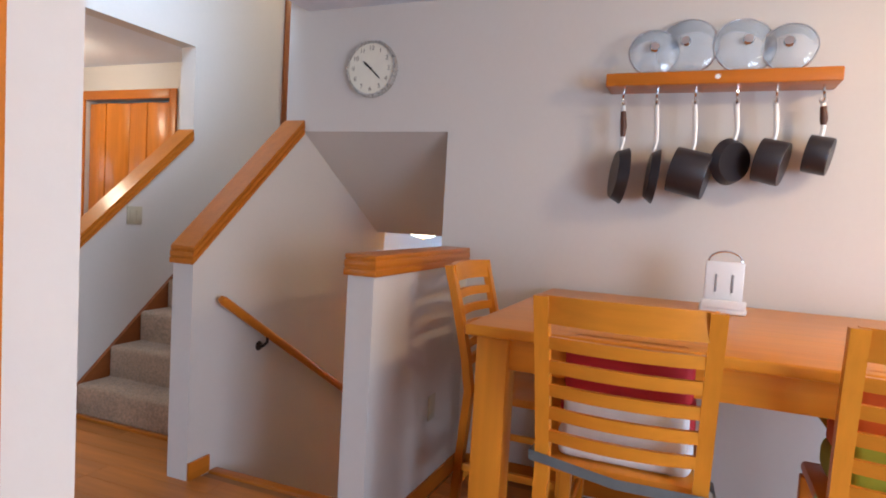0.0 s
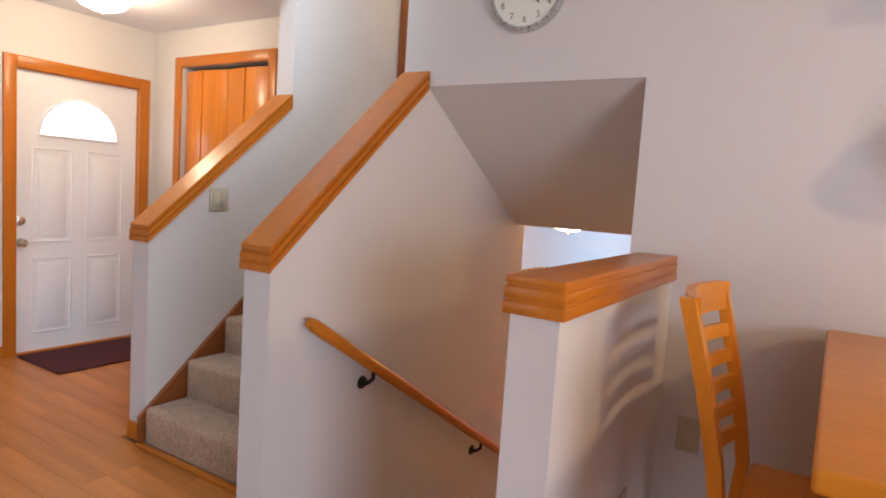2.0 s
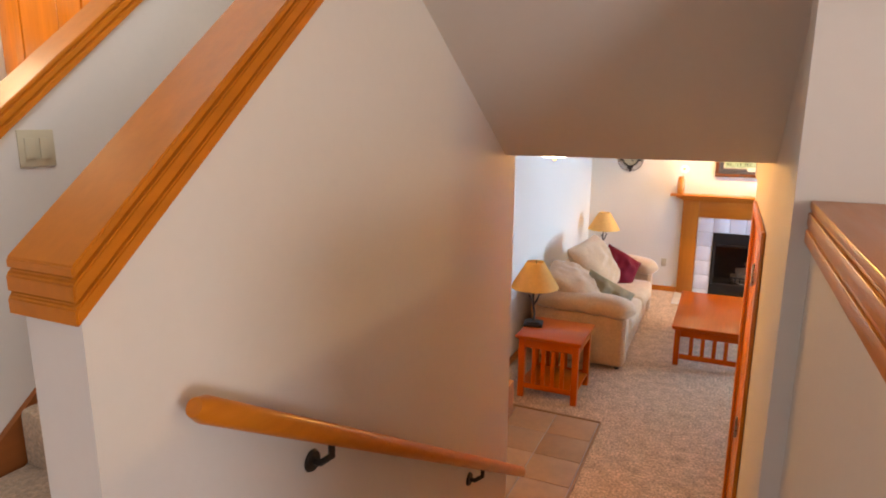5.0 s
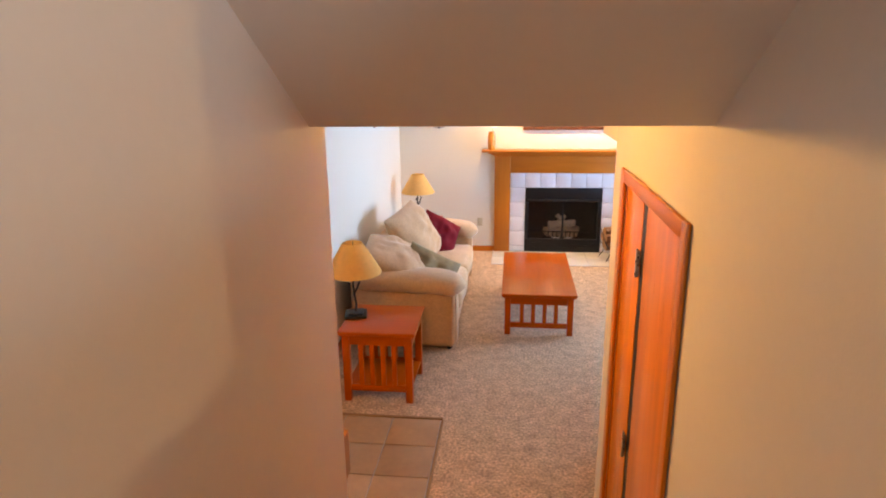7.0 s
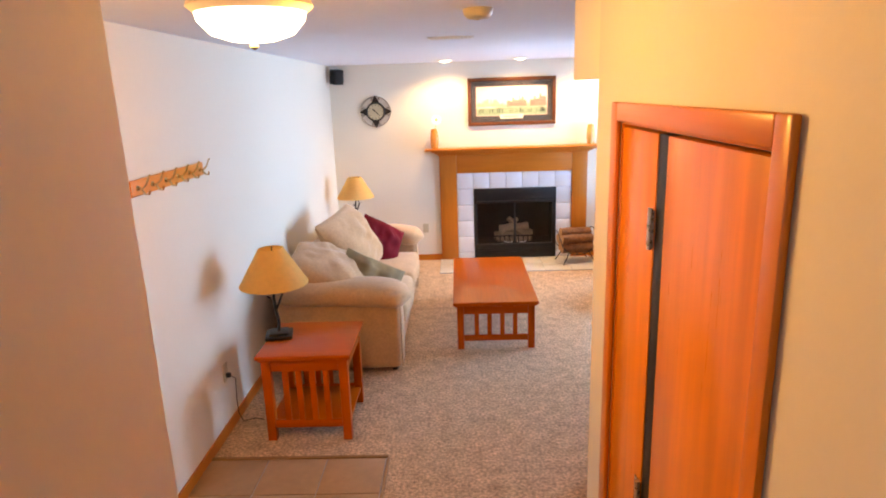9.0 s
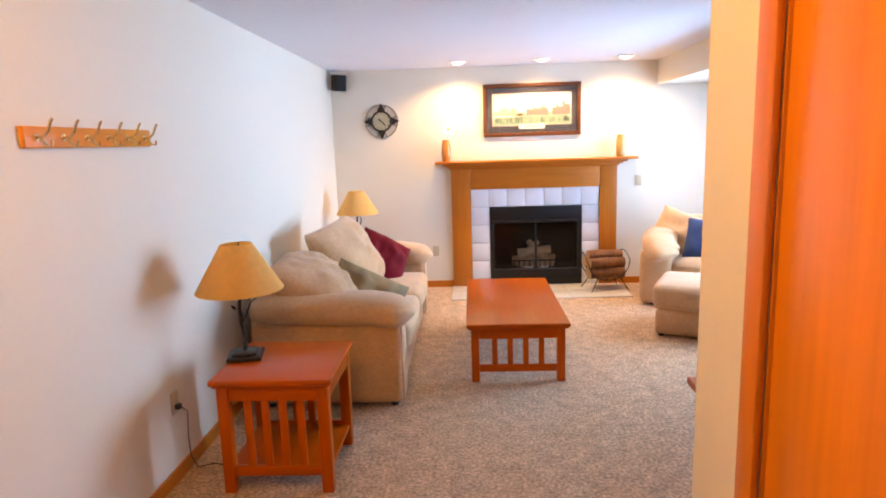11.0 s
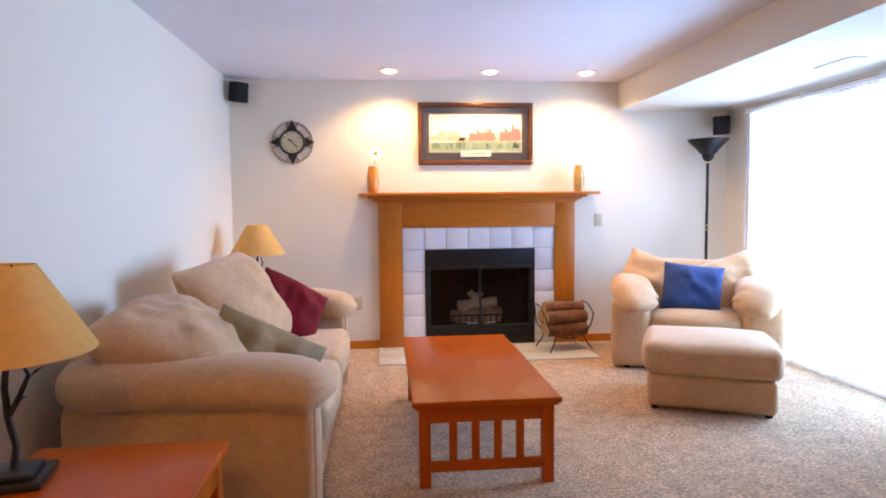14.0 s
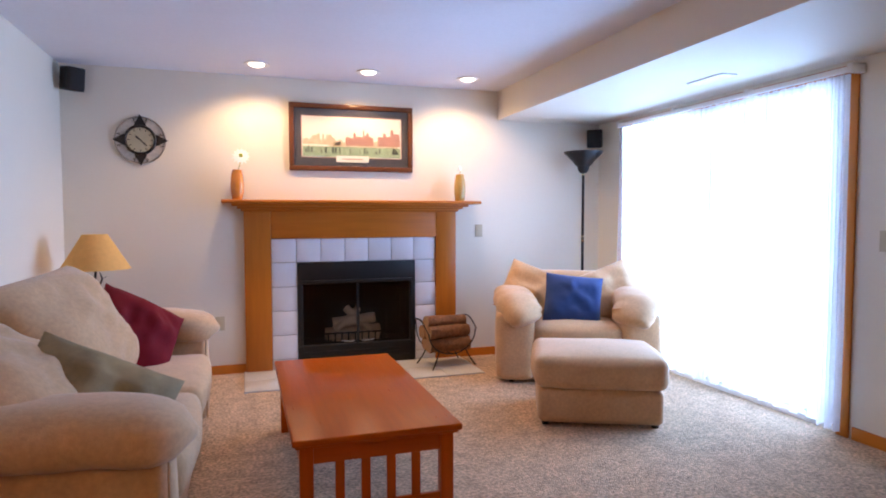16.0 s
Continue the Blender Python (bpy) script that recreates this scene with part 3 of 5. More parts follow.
def booster(label, m, shell, lining, strap, extra):
    ob = thing("booster_seat", label, "booster seat", "booster seats", m)
    part("base", box(B(), -0.185, 0.185, 0.03, 0.37, 0.0, 0.10, 0.03, 3), lining, ob)
    part("back_base", box(B(), -0.17, 0.17, 0.022, 0.08, 0.04, 0.195, 0.02, 3), lining, ob, "pale fabric behind the seat")
    part("backrest", box(B(), -0.175, 0.175, 0.022, 0.085, 0.20, 0.36, 0.024, 3), shell, ob, "moulded plastic backrest")
    for s in (-1, 1):
        part("armrest", box(B(), s * 0.16 - 0.025, s * 0.16 + 0.025, 0.05, 0.30, 0.10, 0.19, 0.02, 3), shell, ob)
    part("pad", cushion(B(), 0.34, 0.24, 0.08, pose(0, 0.10, 0.19, 70, 0, 0), seed=3), lining, ob, "folded fabric pad")
    bm = B()
    pts = [(-0.24, 0.05, 0.02), (-0.245, -0.05, 0.022), (0.0, -0.085, 0.0), (0.245, -0.05, -0.012), (0.24, 0.05, -0.01), (0.19, 0.12, 0.0)]
    rows = [[bm.verts.new((x, y, z + dz)) for dz in (-0.014, 0.014)] for x, y, z in pts]
    for a, b in zip(rows, rows[1:]):
        bm.faces.new((a[0], b[0], b[1], a[1]))
    bmesh.ops.solidify(bm, geom=bm.faces[:], thickness=0.003)
    part("strap", bm, strap, ob, "webbing strap round the chair back")
    part("cover", cushion(B(), 0.36, 0.30, 0.07, pose(0.0, 0.25, 0.12, 8, 0, 4), seed=9), extra, ob)
    return ob


def cloth_mat(name, c):
    return mat(name, c, 0.75, 0.2, 14.0, 0.4, 120)


booster("red and white booster seat strapped onto a chair", pose(3.385, -9.13, M + 0.625), cloth_mat("red_plastic", (0.42, 0.010, 0.016)), cloth_mat("white_fabric", (0.78, 0.78, 0.76)), cloth_mat("grey_strap", (0.26, 0.28, 0.28)), cloth_mat("plum_fabric", (0.22, 0.03, 0.05)))
booster("lime green and orange booster seat strapped onto a chair", pose(4.10, -9.13, M + 0.625), cloth_mat("orange_plastic", (0.72, 0.13, 0.010)), cloth_mat("lime_fabric", (0.42, 0.46, 0.03)), cloth_mat("mint_strap", (0.30, 0.55, 0.28)), cloth_mat("yellow_fabric", (0.60, 0.46, 0.04)))

holder = thing("tablet_stand", "white plastic tablet stand on the dining table", "stand", m=pose(3.645, -8.22, TT))
block("base", -0.085, 0.085, -0.06, 0.05, 0, 0.03, WHITEPLASTIC, holder, 0.01)
part("back_panel", box(B(), -0.07, 0.07, 0.0, 0.016, 0.03, 0.20, 0.006), WHITEPLASTIC, holder)
for x in (-0.03, 0.03):
    block("slot", x - 0.004, x + 0.004, -0.003, 0.002, 0.08, 0.15, mat("grey_slot", (0.25, 0.25, 0.26), 0.5), holder, 0.001)
block("lip", -0.08, 0.08, -0.065, -0.045, 0.02, 0.055, WHITEPLASTIC, holder, 0.006)
part("loop", tube(B(), [(0.06 * math.cos(a), 0.008, 0.20 + 0.04 * math.sin(a)) for a in np.linspace(0, math.pi, 13)], 0.004, 8), CHROME, holder)

# pan shelf
sh_z = 3.04
shelf = thing("pan_shelf", "oak wall shelf holding glass lids above hanging pans", "shelf", m=pose(3.565, -7.9, sh_z))
part("board", box(B(), -0.448, 0.444, -0.185, 0, 0, 0.055, 0.006, 3), TRIM_X, shelf)
part("star", lathe(B(), [(0.0, 0), (0.012, 0.001), (0.0, 0.004)], k=5, m=pose(0.0, -0.185, 0.028, 90, 0, 0)), WHITEPLASTIC, shelf, "small pale star")
for x in (-0.375, -0.235, -0.08, 0.08, 0.225, 0.39):
    pts = [(x, -0.12, 0.0), (x, -0.12, -0.03)] + [(x + 0.0, -0.12 - 0.022 * math.sin(a), -0.052 + 0.022 * math.cos(a)) for a in np.linspace(0, 4.2, 9)]
    part("hook", tube(B(), pts, 0.0045, 8), CHROME, shelf, "chrome hook")


def pan(label, x, top, r, depth, turn, skillet, tilt=0, grip=False):
    """A pan hanging by its handle from a hook: its bowl's axis lies level."""
    ob = thing("frying_pan" if skillet else "saucepan", label, "pan", "hanging pans", pose(x, -8.02, top))
    length = sh_z - 0.055 - top
    bowl = pose(0, 0, -r, 0, tilt, turn) @ pose(0, 0, 0, 0, 90, 0)
    taper = 0.82 if skillet else 0.97
    prof = [(0.0, depth / 2), (r * taper, depth / 2), (r * taper + 0.003, depth / 2 - 0.004), (r, -depth / 2), (r - 0.004, -depth / 2), (r * taper - 0.004, depth / 2 - 0.006), (0.0, depth / 2 - 0.006)]
    part("bowl", lathe(B(), prof, k=36, m=bowl), PANBLACK, ob)
    # flat strap handle, swept as an oval
    bm = tube(B(), [(0, 0, -0.02), (0.010, 0.0, 0.03), (0.006, 0.0, length * 0.55), (0.0, 0.0, length - 0.02)], [0.008, 0.009, 0.011, 0.010], 12)
    for v in bm.verts:
        v.co.y *= 0.42
    part("handle", bm, SATIN, ob, "satin steel handle")
    if grip:
        part("grip", tube(B(), [(0.008, 0, 0.045), (0.008, 0, length * 0.45), (0.003, 0, length * 0.78)], [0.010, 0.015, 0.012], 12), GRIP, ob, "dark wooden grip")
    part("loop", tube(B(), [(0.012 * math.sin(a), 0, length - 0.008 + 0.012 * math.cos(a)) for a in np.linspace(0, 2 * math.pi, 13)], 0.003, 6, False), SATIN, ob)
    return ob


pan("black frying pan with a wood-grip handle hanging edge-on", 3.19, 2.785, 0.125, 0.045, 198, True, -6, True)
pan("thin black skillet hanging edge-on from the shelf", 3.33, 2.78, 0.120, 0.035, 190, True, -6)
pan("deep black saucepan hanging from the shelf", 3.485, 2.775, 0.098, 0.145, -6, False, 14)
pan("small black skillet hanging half turned", 3.645, 2.825, 0.098, 0.035, -48, True, 6)
pan("black saucepan with a steel handle hanging", 3.79, 2.82, 0.090, 0.10, -14, False, 14)
pan("small black saucepan hanging at the shelf end", 3.955, 2.835, 0.075, 0.085, -14, False, 12, True)


def lid(x, r, tilt, y):
    ob = thing("glass_lid", "domed glass pan lid with a steel rim", "pan lid", "glass pan lids", pose(x, y, sh_z + 0.058 + r * math.cos(radians(12)), 90 - 12, 0, tilt))
    dm = part("dome", lathe(B(), [(r, 0), (r * 0.9, r * 0.10), (r * 0.6, r * 0.22), (r * 0.2, r * 0.27), (0.0, r * 0.275), (0.0, r * 0.245), (r * 0.2, r * 0.24), (r * 0.6, r * 0.19), (r * 0.88, r * 0.075), (r * 0.97, 0.0), (r, 0)], k=40, caps=False), LIDGLASS, ob)
    dm.visible_shadow = False
    part("rim", tube(B(), [(r * math.cos(a), r * math.sin(a), 0) for a in np.linspace(0, 2 * math.pi, 41)], 0.004, 6, False), CHROME, ob, "steel rim")
    part("knob", lathe(B(), [(0.0, r * 0.27), (0.012, r * 0.27), (0.010, r * 0.27 + 0.014), (0.022, r * 0.27 + 0.022), (0.018, r * 0.27 + 0.034), (0.0, r * 0.27 + 0.036)], k=18), CHROME, ob, "steel knob")


lid(3.30, 0.104, 8, -7.99)
lid(3.435, 0.128, -6, -7.96)
lid(3.66, 0.122, 10, -7.965)
lid(3.825, 0.102, -8, -7.99)

# wall clock
clock = thing("wall_clock", "round cream wall clock with a dark metal rim", "clock", m=pose(1.853, -7.9, 3.2, 90, 0, 0))
part("case", lathe(B(), [(0.0, 0.0), (0.150, 0.0), (0.152, 0.02), (0.146, 0.034), (0.137, 0.034), (0.134, 0.024), (0.0, 0.024)], k=48), STEEL, clock, "pewter coloured rim")
part("dial", lathe(B(), [(0.0, 0.0245), (0.134, 0.0245), (0.134, 0.026), (0.0, 0.026)], k=48), CLOCKFACE, clock)
DIGIT = mat("faded_digit", (0.24, 0.20, 0.14), 0.7)
for h in range(1, 13):
    a = math.pi / 2 - h * math.pi / 6
    me = text_mesh(str(h), 0.034)
    me.materials.append(DIGIT)
    o = new("numeral", me)
    o.parent, o.location = clock, (0.108 * math.cos(a), 0.108 * math.sin(a), 0.0265)


def pointer(length, width, angle, z, parent, material=BLACK):
    bm = prism(B(), [(-width / 2, -0.015), (width / 2, -0.015), (width * 0.9, length * 0.7), (0, length), (-width * 0.9, length * 0.7)], 2, 0, 0.0012)
    bmesh.ops.transform(bm, matrix=pose(0, 0, z, 0, 0, -angle), verts=bm.verts[:])
    part("pointer", bm, material, parent)


pointer(0.062, 0.007, 310, 0.028, clock)
pointer(0.085, 0.005, 133, 0.030, clock)
part("pin", lathe(B(), [(0.0, 0.026), (0.007, 0.026), (0.006, 0.034), (0.0, 0.034)], k=14), BLACK, clock)

# ---- entry ----
fd = tagged(new("door_1"), "white panelled front door with a fanlight, closed", "door", kind="structure")
fd.matrix_basis = pose(-1.75, -7.665, M, 0, 0, 90)   # local x runs along the wall, -y into the room
dw, dh = 0.42, 1.93
bm = B()
fz, fr = 1.515, 0.262
arc = [(fr * math.cos(a), fz + fr * math.sin(a)) for a in np.linspace(math.pi, 0, 21)]
prism(bm, [(-dw, fz), (-dw, 0.01), (dw, 0.01), (dw, fz)], 1, 0, 0.042)
prism(bm, [(-dw, fz), *[p for p in arc if p[0] <= 0.0001], (0, dh), (-dw, dh)], 1, 0, 0.042)
prism(bm, [(0, dh), *[p for p in arc if p[0] >= -0.0001], (dw, fz), (dw, dh)], 1, 0, 0.042)
leaf = part("leaf", bm, WHITE, fd, soft=False)
part("fanlight", prism(B(), arc, 1, 0.016, 0.024), glow("fanlight_sky", (0.9, 0.95, 1.0), 2.2), fd, "bright half-round window pane")
bm = tube(B(), [(x * 1.03, -0.004, fz - 0.003 + (z - fz) * 1.03) for x, z in arc], 0.010, 8)
tube(bm, [(-fr * 1.05, -0.004, fz - 0.004), (fr * 1.05, -0.004, fz - 0.004)], 0.010, 8)
part("fanlight_frame", bm, WHITE, fd)
for x0, x1 in ((-0.31, -0.055), (0.055, 0.31)):
    for z0, z1 in ((0.14, 0.66), (0.78, 1.42)):
        pb = box(B(), x0 + 0.035, x1 - 0.035, -0.008, 0.002, z0 + 0.035, z1 - 0.035, 0.006)
        part("panel", pb, WHITE, fd)
        bm = B()
        for a, b in (((x0, z0), (x1, z0)), ((x1, z0), (x1, z1)), ((x1, z1), (x0, z1)), ((x0, z1), (x0, z0))):
            tube(bm, [(a[0], 0.0, a[1]), (b[0], 0.0, b[1])], 0.007, 8)
        part("panel_moulding", bm, WHITE, fd)
for z in (0.775, 0.925):
    bm = lathe(B(), [(0.0, 0), (0.030, 0), (0.030, 0.006), (0.011, 0.010), (0.011, 0.03), (0.026, 0.04), (0.026, 0.055), (0.0, 0.062)] if z < 0.9 else [(0.0, 0), (0.030, 0), (0.028, 0.012), (0.014, 0.018), (0.0, 0.018)], k=20, m=pose(-0.385, 0, z, 90, 0, 0))
    part("knob" if z < 0.9 else "deadbolt", bm, STEEL, fd, "satin steel hardware")
for a in ((-dw - 0.085, -dw - 0.006, -0.045, -0.03, 0, dh + 0.085), (dw + 0.006, dw + 0.085, -0.045, -0.03, 0, dh + 0.085), (-dw - 0.006, dw + 0.006, -0.045, -0.03, dh + 0.006, dh + 0.085)):
    block("casing", *a, TRIM_Z if a[1] - a[0] < 0.2 else TRIM_X, fd, 0.005)
for a in ((-dw - 0.006, -dw, -0.03, 0.08, 0, dh), (dw, dw + 0.006, -0.03, 0.08, 0, dh), (-dw, dw, -0.03, 0.08, dh, dh + 0.006)):
    block("jamb", *a, TRIM_Z, fd, 0.001)
block("threshold", -dw, dw, -0.03, 0.08, 0.0, 0.012, TRIM_X, fd, 0.003)
tagged(part("door_mat", box(B(), -1.675, -1.12, -8.10, -7.22, M, M + 0.014, 0.005), MATRED), "dark red ribbed door mat before the front door", "door mat")

cl = tagged(new("door_2"), "oak bifold closet doors, slightly folded open", "door", kind="structure")
cl.matrix_basis = pose(-0.885, -7.12, M)
for i in range(4):
    x0 = -0.465 + i * 0.2325
    ang = 9 if i % 2 == 0 else -9
    bm = box(B(), 0.003 if ang > 0 else -0.23, 0.23 if ang > 0 else -0.003, -0.015, 0.015, 0.01, 2.075, 0.003)
    bmesh.ops.transform(bm, matrix=pose(x0 if ang > 0 else x0 + 0.2325, 0.045, 0, 0, 0, -ang if ang > 0 else -ang), verts=bm.verts[:])
    part("leaf", bm, DOORWOOD, cl)
for a in ((-0.55, -0.476, -0.018, -0.001, 0, 2.18), (0.476, 0.55, -0.018, -0.001, 0, 2.18), (-0.476, 0.476, -0.018, -0.001, 2.105, 2.18)):
    block("casing", *a, TRIM_Z if a[1] - a[0] < 0.2 else TRIM_X, cl, 0.005)
block("back_panel", -0.47, 0.47, 0.10, 0.115, 0, 2.10, mat("closet_dark", (0.10, 0.07, 0.05), 0.8), cl, 0.001)

sw = thing("light_switch", "ivory double light switch plate on the stair wall", "light switch", m=pose(0.18, -7.948, 2.325))
part("plate", box(B(), 0, 0.006, -0.058, 0.058, -0.058, 0.058, 0.002), PLASTIC, sw)
for y in (-0.024, 0.024):
    part("rocker", box(B(), 0.006, 0.012, y - 0.016, y + 0.016, -0.033, 0.033, 0.002), PLASTIC, sw)
ol = thing("wall_outlet", "ivory outlet plate low on the half wall", "outlet", m=pose(2.458, -8.28, M + 0.42))
part("plate", box(B(), 0, 0.006, -0.036, 0.036, -0.058, 0.058, 0.002), PLASTIC, ol)
for z in (-0.022, 0.022):
    part("socket", box(B(), 0.006, 0.009, -0.016, 0.016, z - 0.014, z + 0.014, 0.002), PLASTIC, ol)


o2 = thing("wall_outlet", "pale outlet plate low on the dining wall", "outlet", m=pose(2.557, -7.9, M + 0.56))
part("plate", box(B(), -0.036, 0.036, -0.006, 0, -0.058, 0.058, 0.002), PLASTIC, o2)
for z in (-0.022, 0.022):
    part("socket", box(B(), -0.016, 0.016, -0.009, -0.006, z - 0.014, z + 0.014, 0.002), PLASTIC, o2)

CREAM = mat("cream_enamel", (0.80, 0.70, 0.52), 0.4, 0.03, 9.0)


def dome_light(x, y, z, r, h, glass, drop=0.0, metal=BRASS):
    ob = thing("ceiling_light", "frosted glass dome ceiling light, switched on", "ceiling light", "ceiling lights", pose(x, y, z - drop))
    if drop:
        part("canopy", lathe(B(), [(0.0, drop), (0.07, drop), (0.065, drop - 0.02), (0.02, drop - 0.03), (0.015, 0.0), (0.0, 0.0)], k=28), metal, ob)
    part("rim", lathe(B(), [(0.0, 0), (r + 0.012, 0), (r + 0.018, -0.02), (r, -0.035), (r - 0.02, -0.02), (0.0, -0.02)], k=40), metal, ob, "metal rim")
    d = part("diffuser", lathe(B(), [(r, -0.03), (r * 0.97, -0.03 - h * 0.3), (r * 0.75, -0.03 - h * 0.75), (r * 0.4, -0.03 - h * 0.96), (0.0, -0.03 - h)], k=40), glass, ob, "glowing frosted glass bowl")
    d.visible_shadow = False
    part("finial", lathe(B(), [(0.0, -0.03 - h - 0.02), (0.012, -0.03 - h - 0.012), (0.009, -0.03 - h), (0.0, -0.03 - h + 0.004)], k=14), BRASS, ob)


dome_light(1.37, -6.05, H1, 0.138, 0.075, glow("lit_dome_glass", (1.0, 0.86, 0.62), 5.0), 0.105, CREAM)
dome_light(5.1, -9.28, HM, 0.16, 0.10, glow("lit_dining_glass", (1.0, 0.88, 0.66), 5.0))
dome_light(-0.95, -7.95, HM - 0.02, 0.16, 0.10, glow("lit_entry_glass", (1.0, 0.88, 0.66), 5.0))

# upper hall doorway casing
up_door = tagged(new("door_3"), "stained wood door casing in the upper hall", "door", kind="structure")
block("casing", 0.181, 0.20, -6.50, -6.42, 2.66, 4.72, DARKTRIM, up_door)
block("jamb", 0.05, 0.181, -6.449, -6.432, 2.66, 4.72, DARKTRIM, up_door)
block("leaf", 0.10, 0.135, -6.42, -5.61, 2.66, 4.70, DARKTRIM, up_door)
for z in (3.0, 3.65, 4.35):
    block("hinge", 0.14, 0.165, -6.43, -6.40, z, z + 0.09, BLACK, up_door, 0.002, "black hinge")
kc = tagged(new("door_4"), "oak casing of the kitchen opening", "door", kind="structure")
block("casing", 2.73, 2.795, -10.46, -10.401, M, M + 2.1, TRIM_Z, kc)

# ---- closet door beside the stairs ----
cd = tagged(new("door_5"), "oak closet door standing slightly open beside the stairs", "door", kind="structure")
cd.matrix_basis = pose(2.33, -6.41, 0)
for a in ((-0.016, -0.001, -0.478, -0.430, 0, 2.05), (-0.016, -0.001, 0.415, 0.475, 0, 2.05), (-0.016, -0.001, -0.430, 0.415, 2.0, 2.05)):
    block("casing", *a, TRIM_Y if a[3] - a[2] > 0.2 else TRIM_Z, cd, 0.005)
for a in ((0.0, 0.12, -0.429, -0.423), (0.0, 0.12, 0.412, 0.419)):
    block("jamb", *a, 0, 1.994, TRIM_Z, cd, 0.001)
block("jamb", 0.0, 0.12, -0.423, 0.412, 1.994, 2.002, TRIM_Y, cd, 0.001)
block("leaf", 0.006, 0.040, -0.419, 0.055, 0.012, 1.985, DOORWOOD, cd, 0.003)
bm = box(B(), 0, 0.034, -0.278, 0, 0.012, 1.985, 0.003)
bmesh.ops.transform(bm, matrix=pose(0.004, 0.41, 0, 0, 0, 1), verts=bm.verts[:])
part("narrow_leaf", bm, DOORWOOD, cd)
# black strip added in place of the shade in the gap
block("gap_strip", 0.012, 0.040, 0.056, 0.130, 0.012, 1.985, BLACK, cd, 0.001, "black strip standing in for the shade between the leaves")
for z in (0.22, 1.0, 1.72):
    part("hinge", tube(box(B(), 0.002, 0.006, 0.122, 0.160, z, z + 0.09), [(-0.001, 0.127, z - 0.004), (-0.001, 0.127, z + 0.094)], 0.006, 8), STEEL, cd, "steel hinge")
# the closet's shade is put into this wall's darker colour
structure("closet_back", box(B(), 2.9, 2.95, -6.9, -5.83, 0, 2.4), mat("closet_shade_colour", (0.30, 0.27, 0.22), 0.9), "closet back wall, its colour darkened for shade")

# ---- family room: fireplace ----
fp = thing("fireplace", "oak mantelpiece with white tiles around a black firebox", "fireplace", m=pose(2.59, 0, 0))
FX0, FX1, FZ = -0.512, 0.512, 0.905
TX0, TX1, TZ = -0.722, 0.704, 1.11
part("leg", box(B(), -0.935, TX0, -0.045, -0.001, 0.0, 1.345, 0.004), MANTEL_Z, fp)
part("leg", box(B(), TX1, 0.892, -0.045, -0.001, 0.0, 1.345, 0.004), MANTEL_Z, fp)
part("frieze", box(B(), TX0 + 0.001, TX1 - 0.001, -0.044, -0.001, TZ, 1.345, 0.003), MANTEL, fp)
for z0, z1, o, d in ((1.335, 1.358, 0.02, 0.065), (1.356, 1.378, 0.05, 0.10), (1.376, 1.402, 0.09, 0.14)):
    part("cornice", box(B(), -0.935 - o, 0.892 + o, -d, -0.001, z0, z1, 0.008, 3), MANTEL, fp)
part("mantel_shelf", box(B(), -1.10, 1.085, -0.195, -0.001, 1.40, 1.428, 0.007, 3), MANTEL, fp)
bm = B()
box(bm, TX0 + 0.001, FX0 - 0.001, -0.018, -0.001, 0.013, TZ - 0.001)
box(bm, FX1 + 0.001, TX1 - 0.001, -0.018, -0.001, 0.013, TZ - 0.001)
box(bm, FX0 - 0.001, FX1 + 0.001, -0.018, -0.001, FZ + 0.001, TZ - 0.001)
part("grout_bed", bm, GROUT, fp, soft=False)
tw_ = (TX1 - TX0) / 7
for i in range(7):
    part("tile", box(B(), TX0 + i * tw_ + 0.003, TX0 + (i + 1) * tw_ - 0.003, -0.025, -0.016, FZ + 0.006, TZ - 0.003, 0.002), TILE, fp)
for x0, x1 in ((TX0, FX0), (FX1, TX1)):
    z1 = FZ + 0.003
    while z1 > 0.03:
        z0 = max(0.013, z1 - 0.204)
        part("tile", box(B(), x0 + 0.003, x1 - 0.003, -0.025, -0.016, z0 + 0.003, z1 - 0.003, 0.002), TILE, fp)
        z1 -= 0.204
# firebox: black steel face, glass doors and the logs behind
bm = B()
for a in ((FX0, FX1, -0.035, 0.03, 0.72, FZ), (FX0, FX1, -0.035, 0.03, 0.013, 0.19), (FX0, FX0 + 0.045, -0.035, 0.03, 0.19, 0.72), (FX1 - 0.045, FX1, -0.035, 0.03, 0.19, 0.72)):
    box(bm, *a, 0.004)
part("face_frame", bm, BLACK, fp, "black steel face")
part("hood_lip", box(B(), FX0 + 0.03, FX1 - 0.03, -0.060, -0.036, 0.735, 0.752, 0.004), BLACK, fp)
for z in (0.07, 0.10, 0.13):
    part("louvre", box(B(), FX0 + 0.05, FX1 - 0.05, -0.040, -0.034, z, z + 0.012, 0.002), BLACK, fp)
bm = B()
for a in ((FX0, FX1, 0.55, 0.57, 0, 0.95), (FX0 - 0.02, FX0, 0.03, 0.57, 0, 0.95), (FX1, FX1 + 0.02, 0.03, 0.57, 0, 0.95), (FX0, FX1, 0.03, 0.55, 0.93, 0.95), (FX0, FX1, 0.03, 0.55, 0.0, 0.15)):
    box(bm, *a)
part("fire_chamber", bm, SOOT, fp, soft=False)
for x0, x1 in ((FX0 + 0.047, FX0 + 0.255), (FX0 + 0.258, -0.004), (0.004, FX1 - 0.258), (FX1 - 0.255, FX1 - 0.047)):
    d = part("glass_door", box(B(), x0, x1, -0.004, 0.001, 0.195, 0.715), FIREGLASS, fp, "dark glass door pane")
    d.visible_shadow = False
part("door_bar", box(B(), -0.012, 0.012, -0.012, -0.005, 0.19, 0.72, 0.002), BLACK, fp)
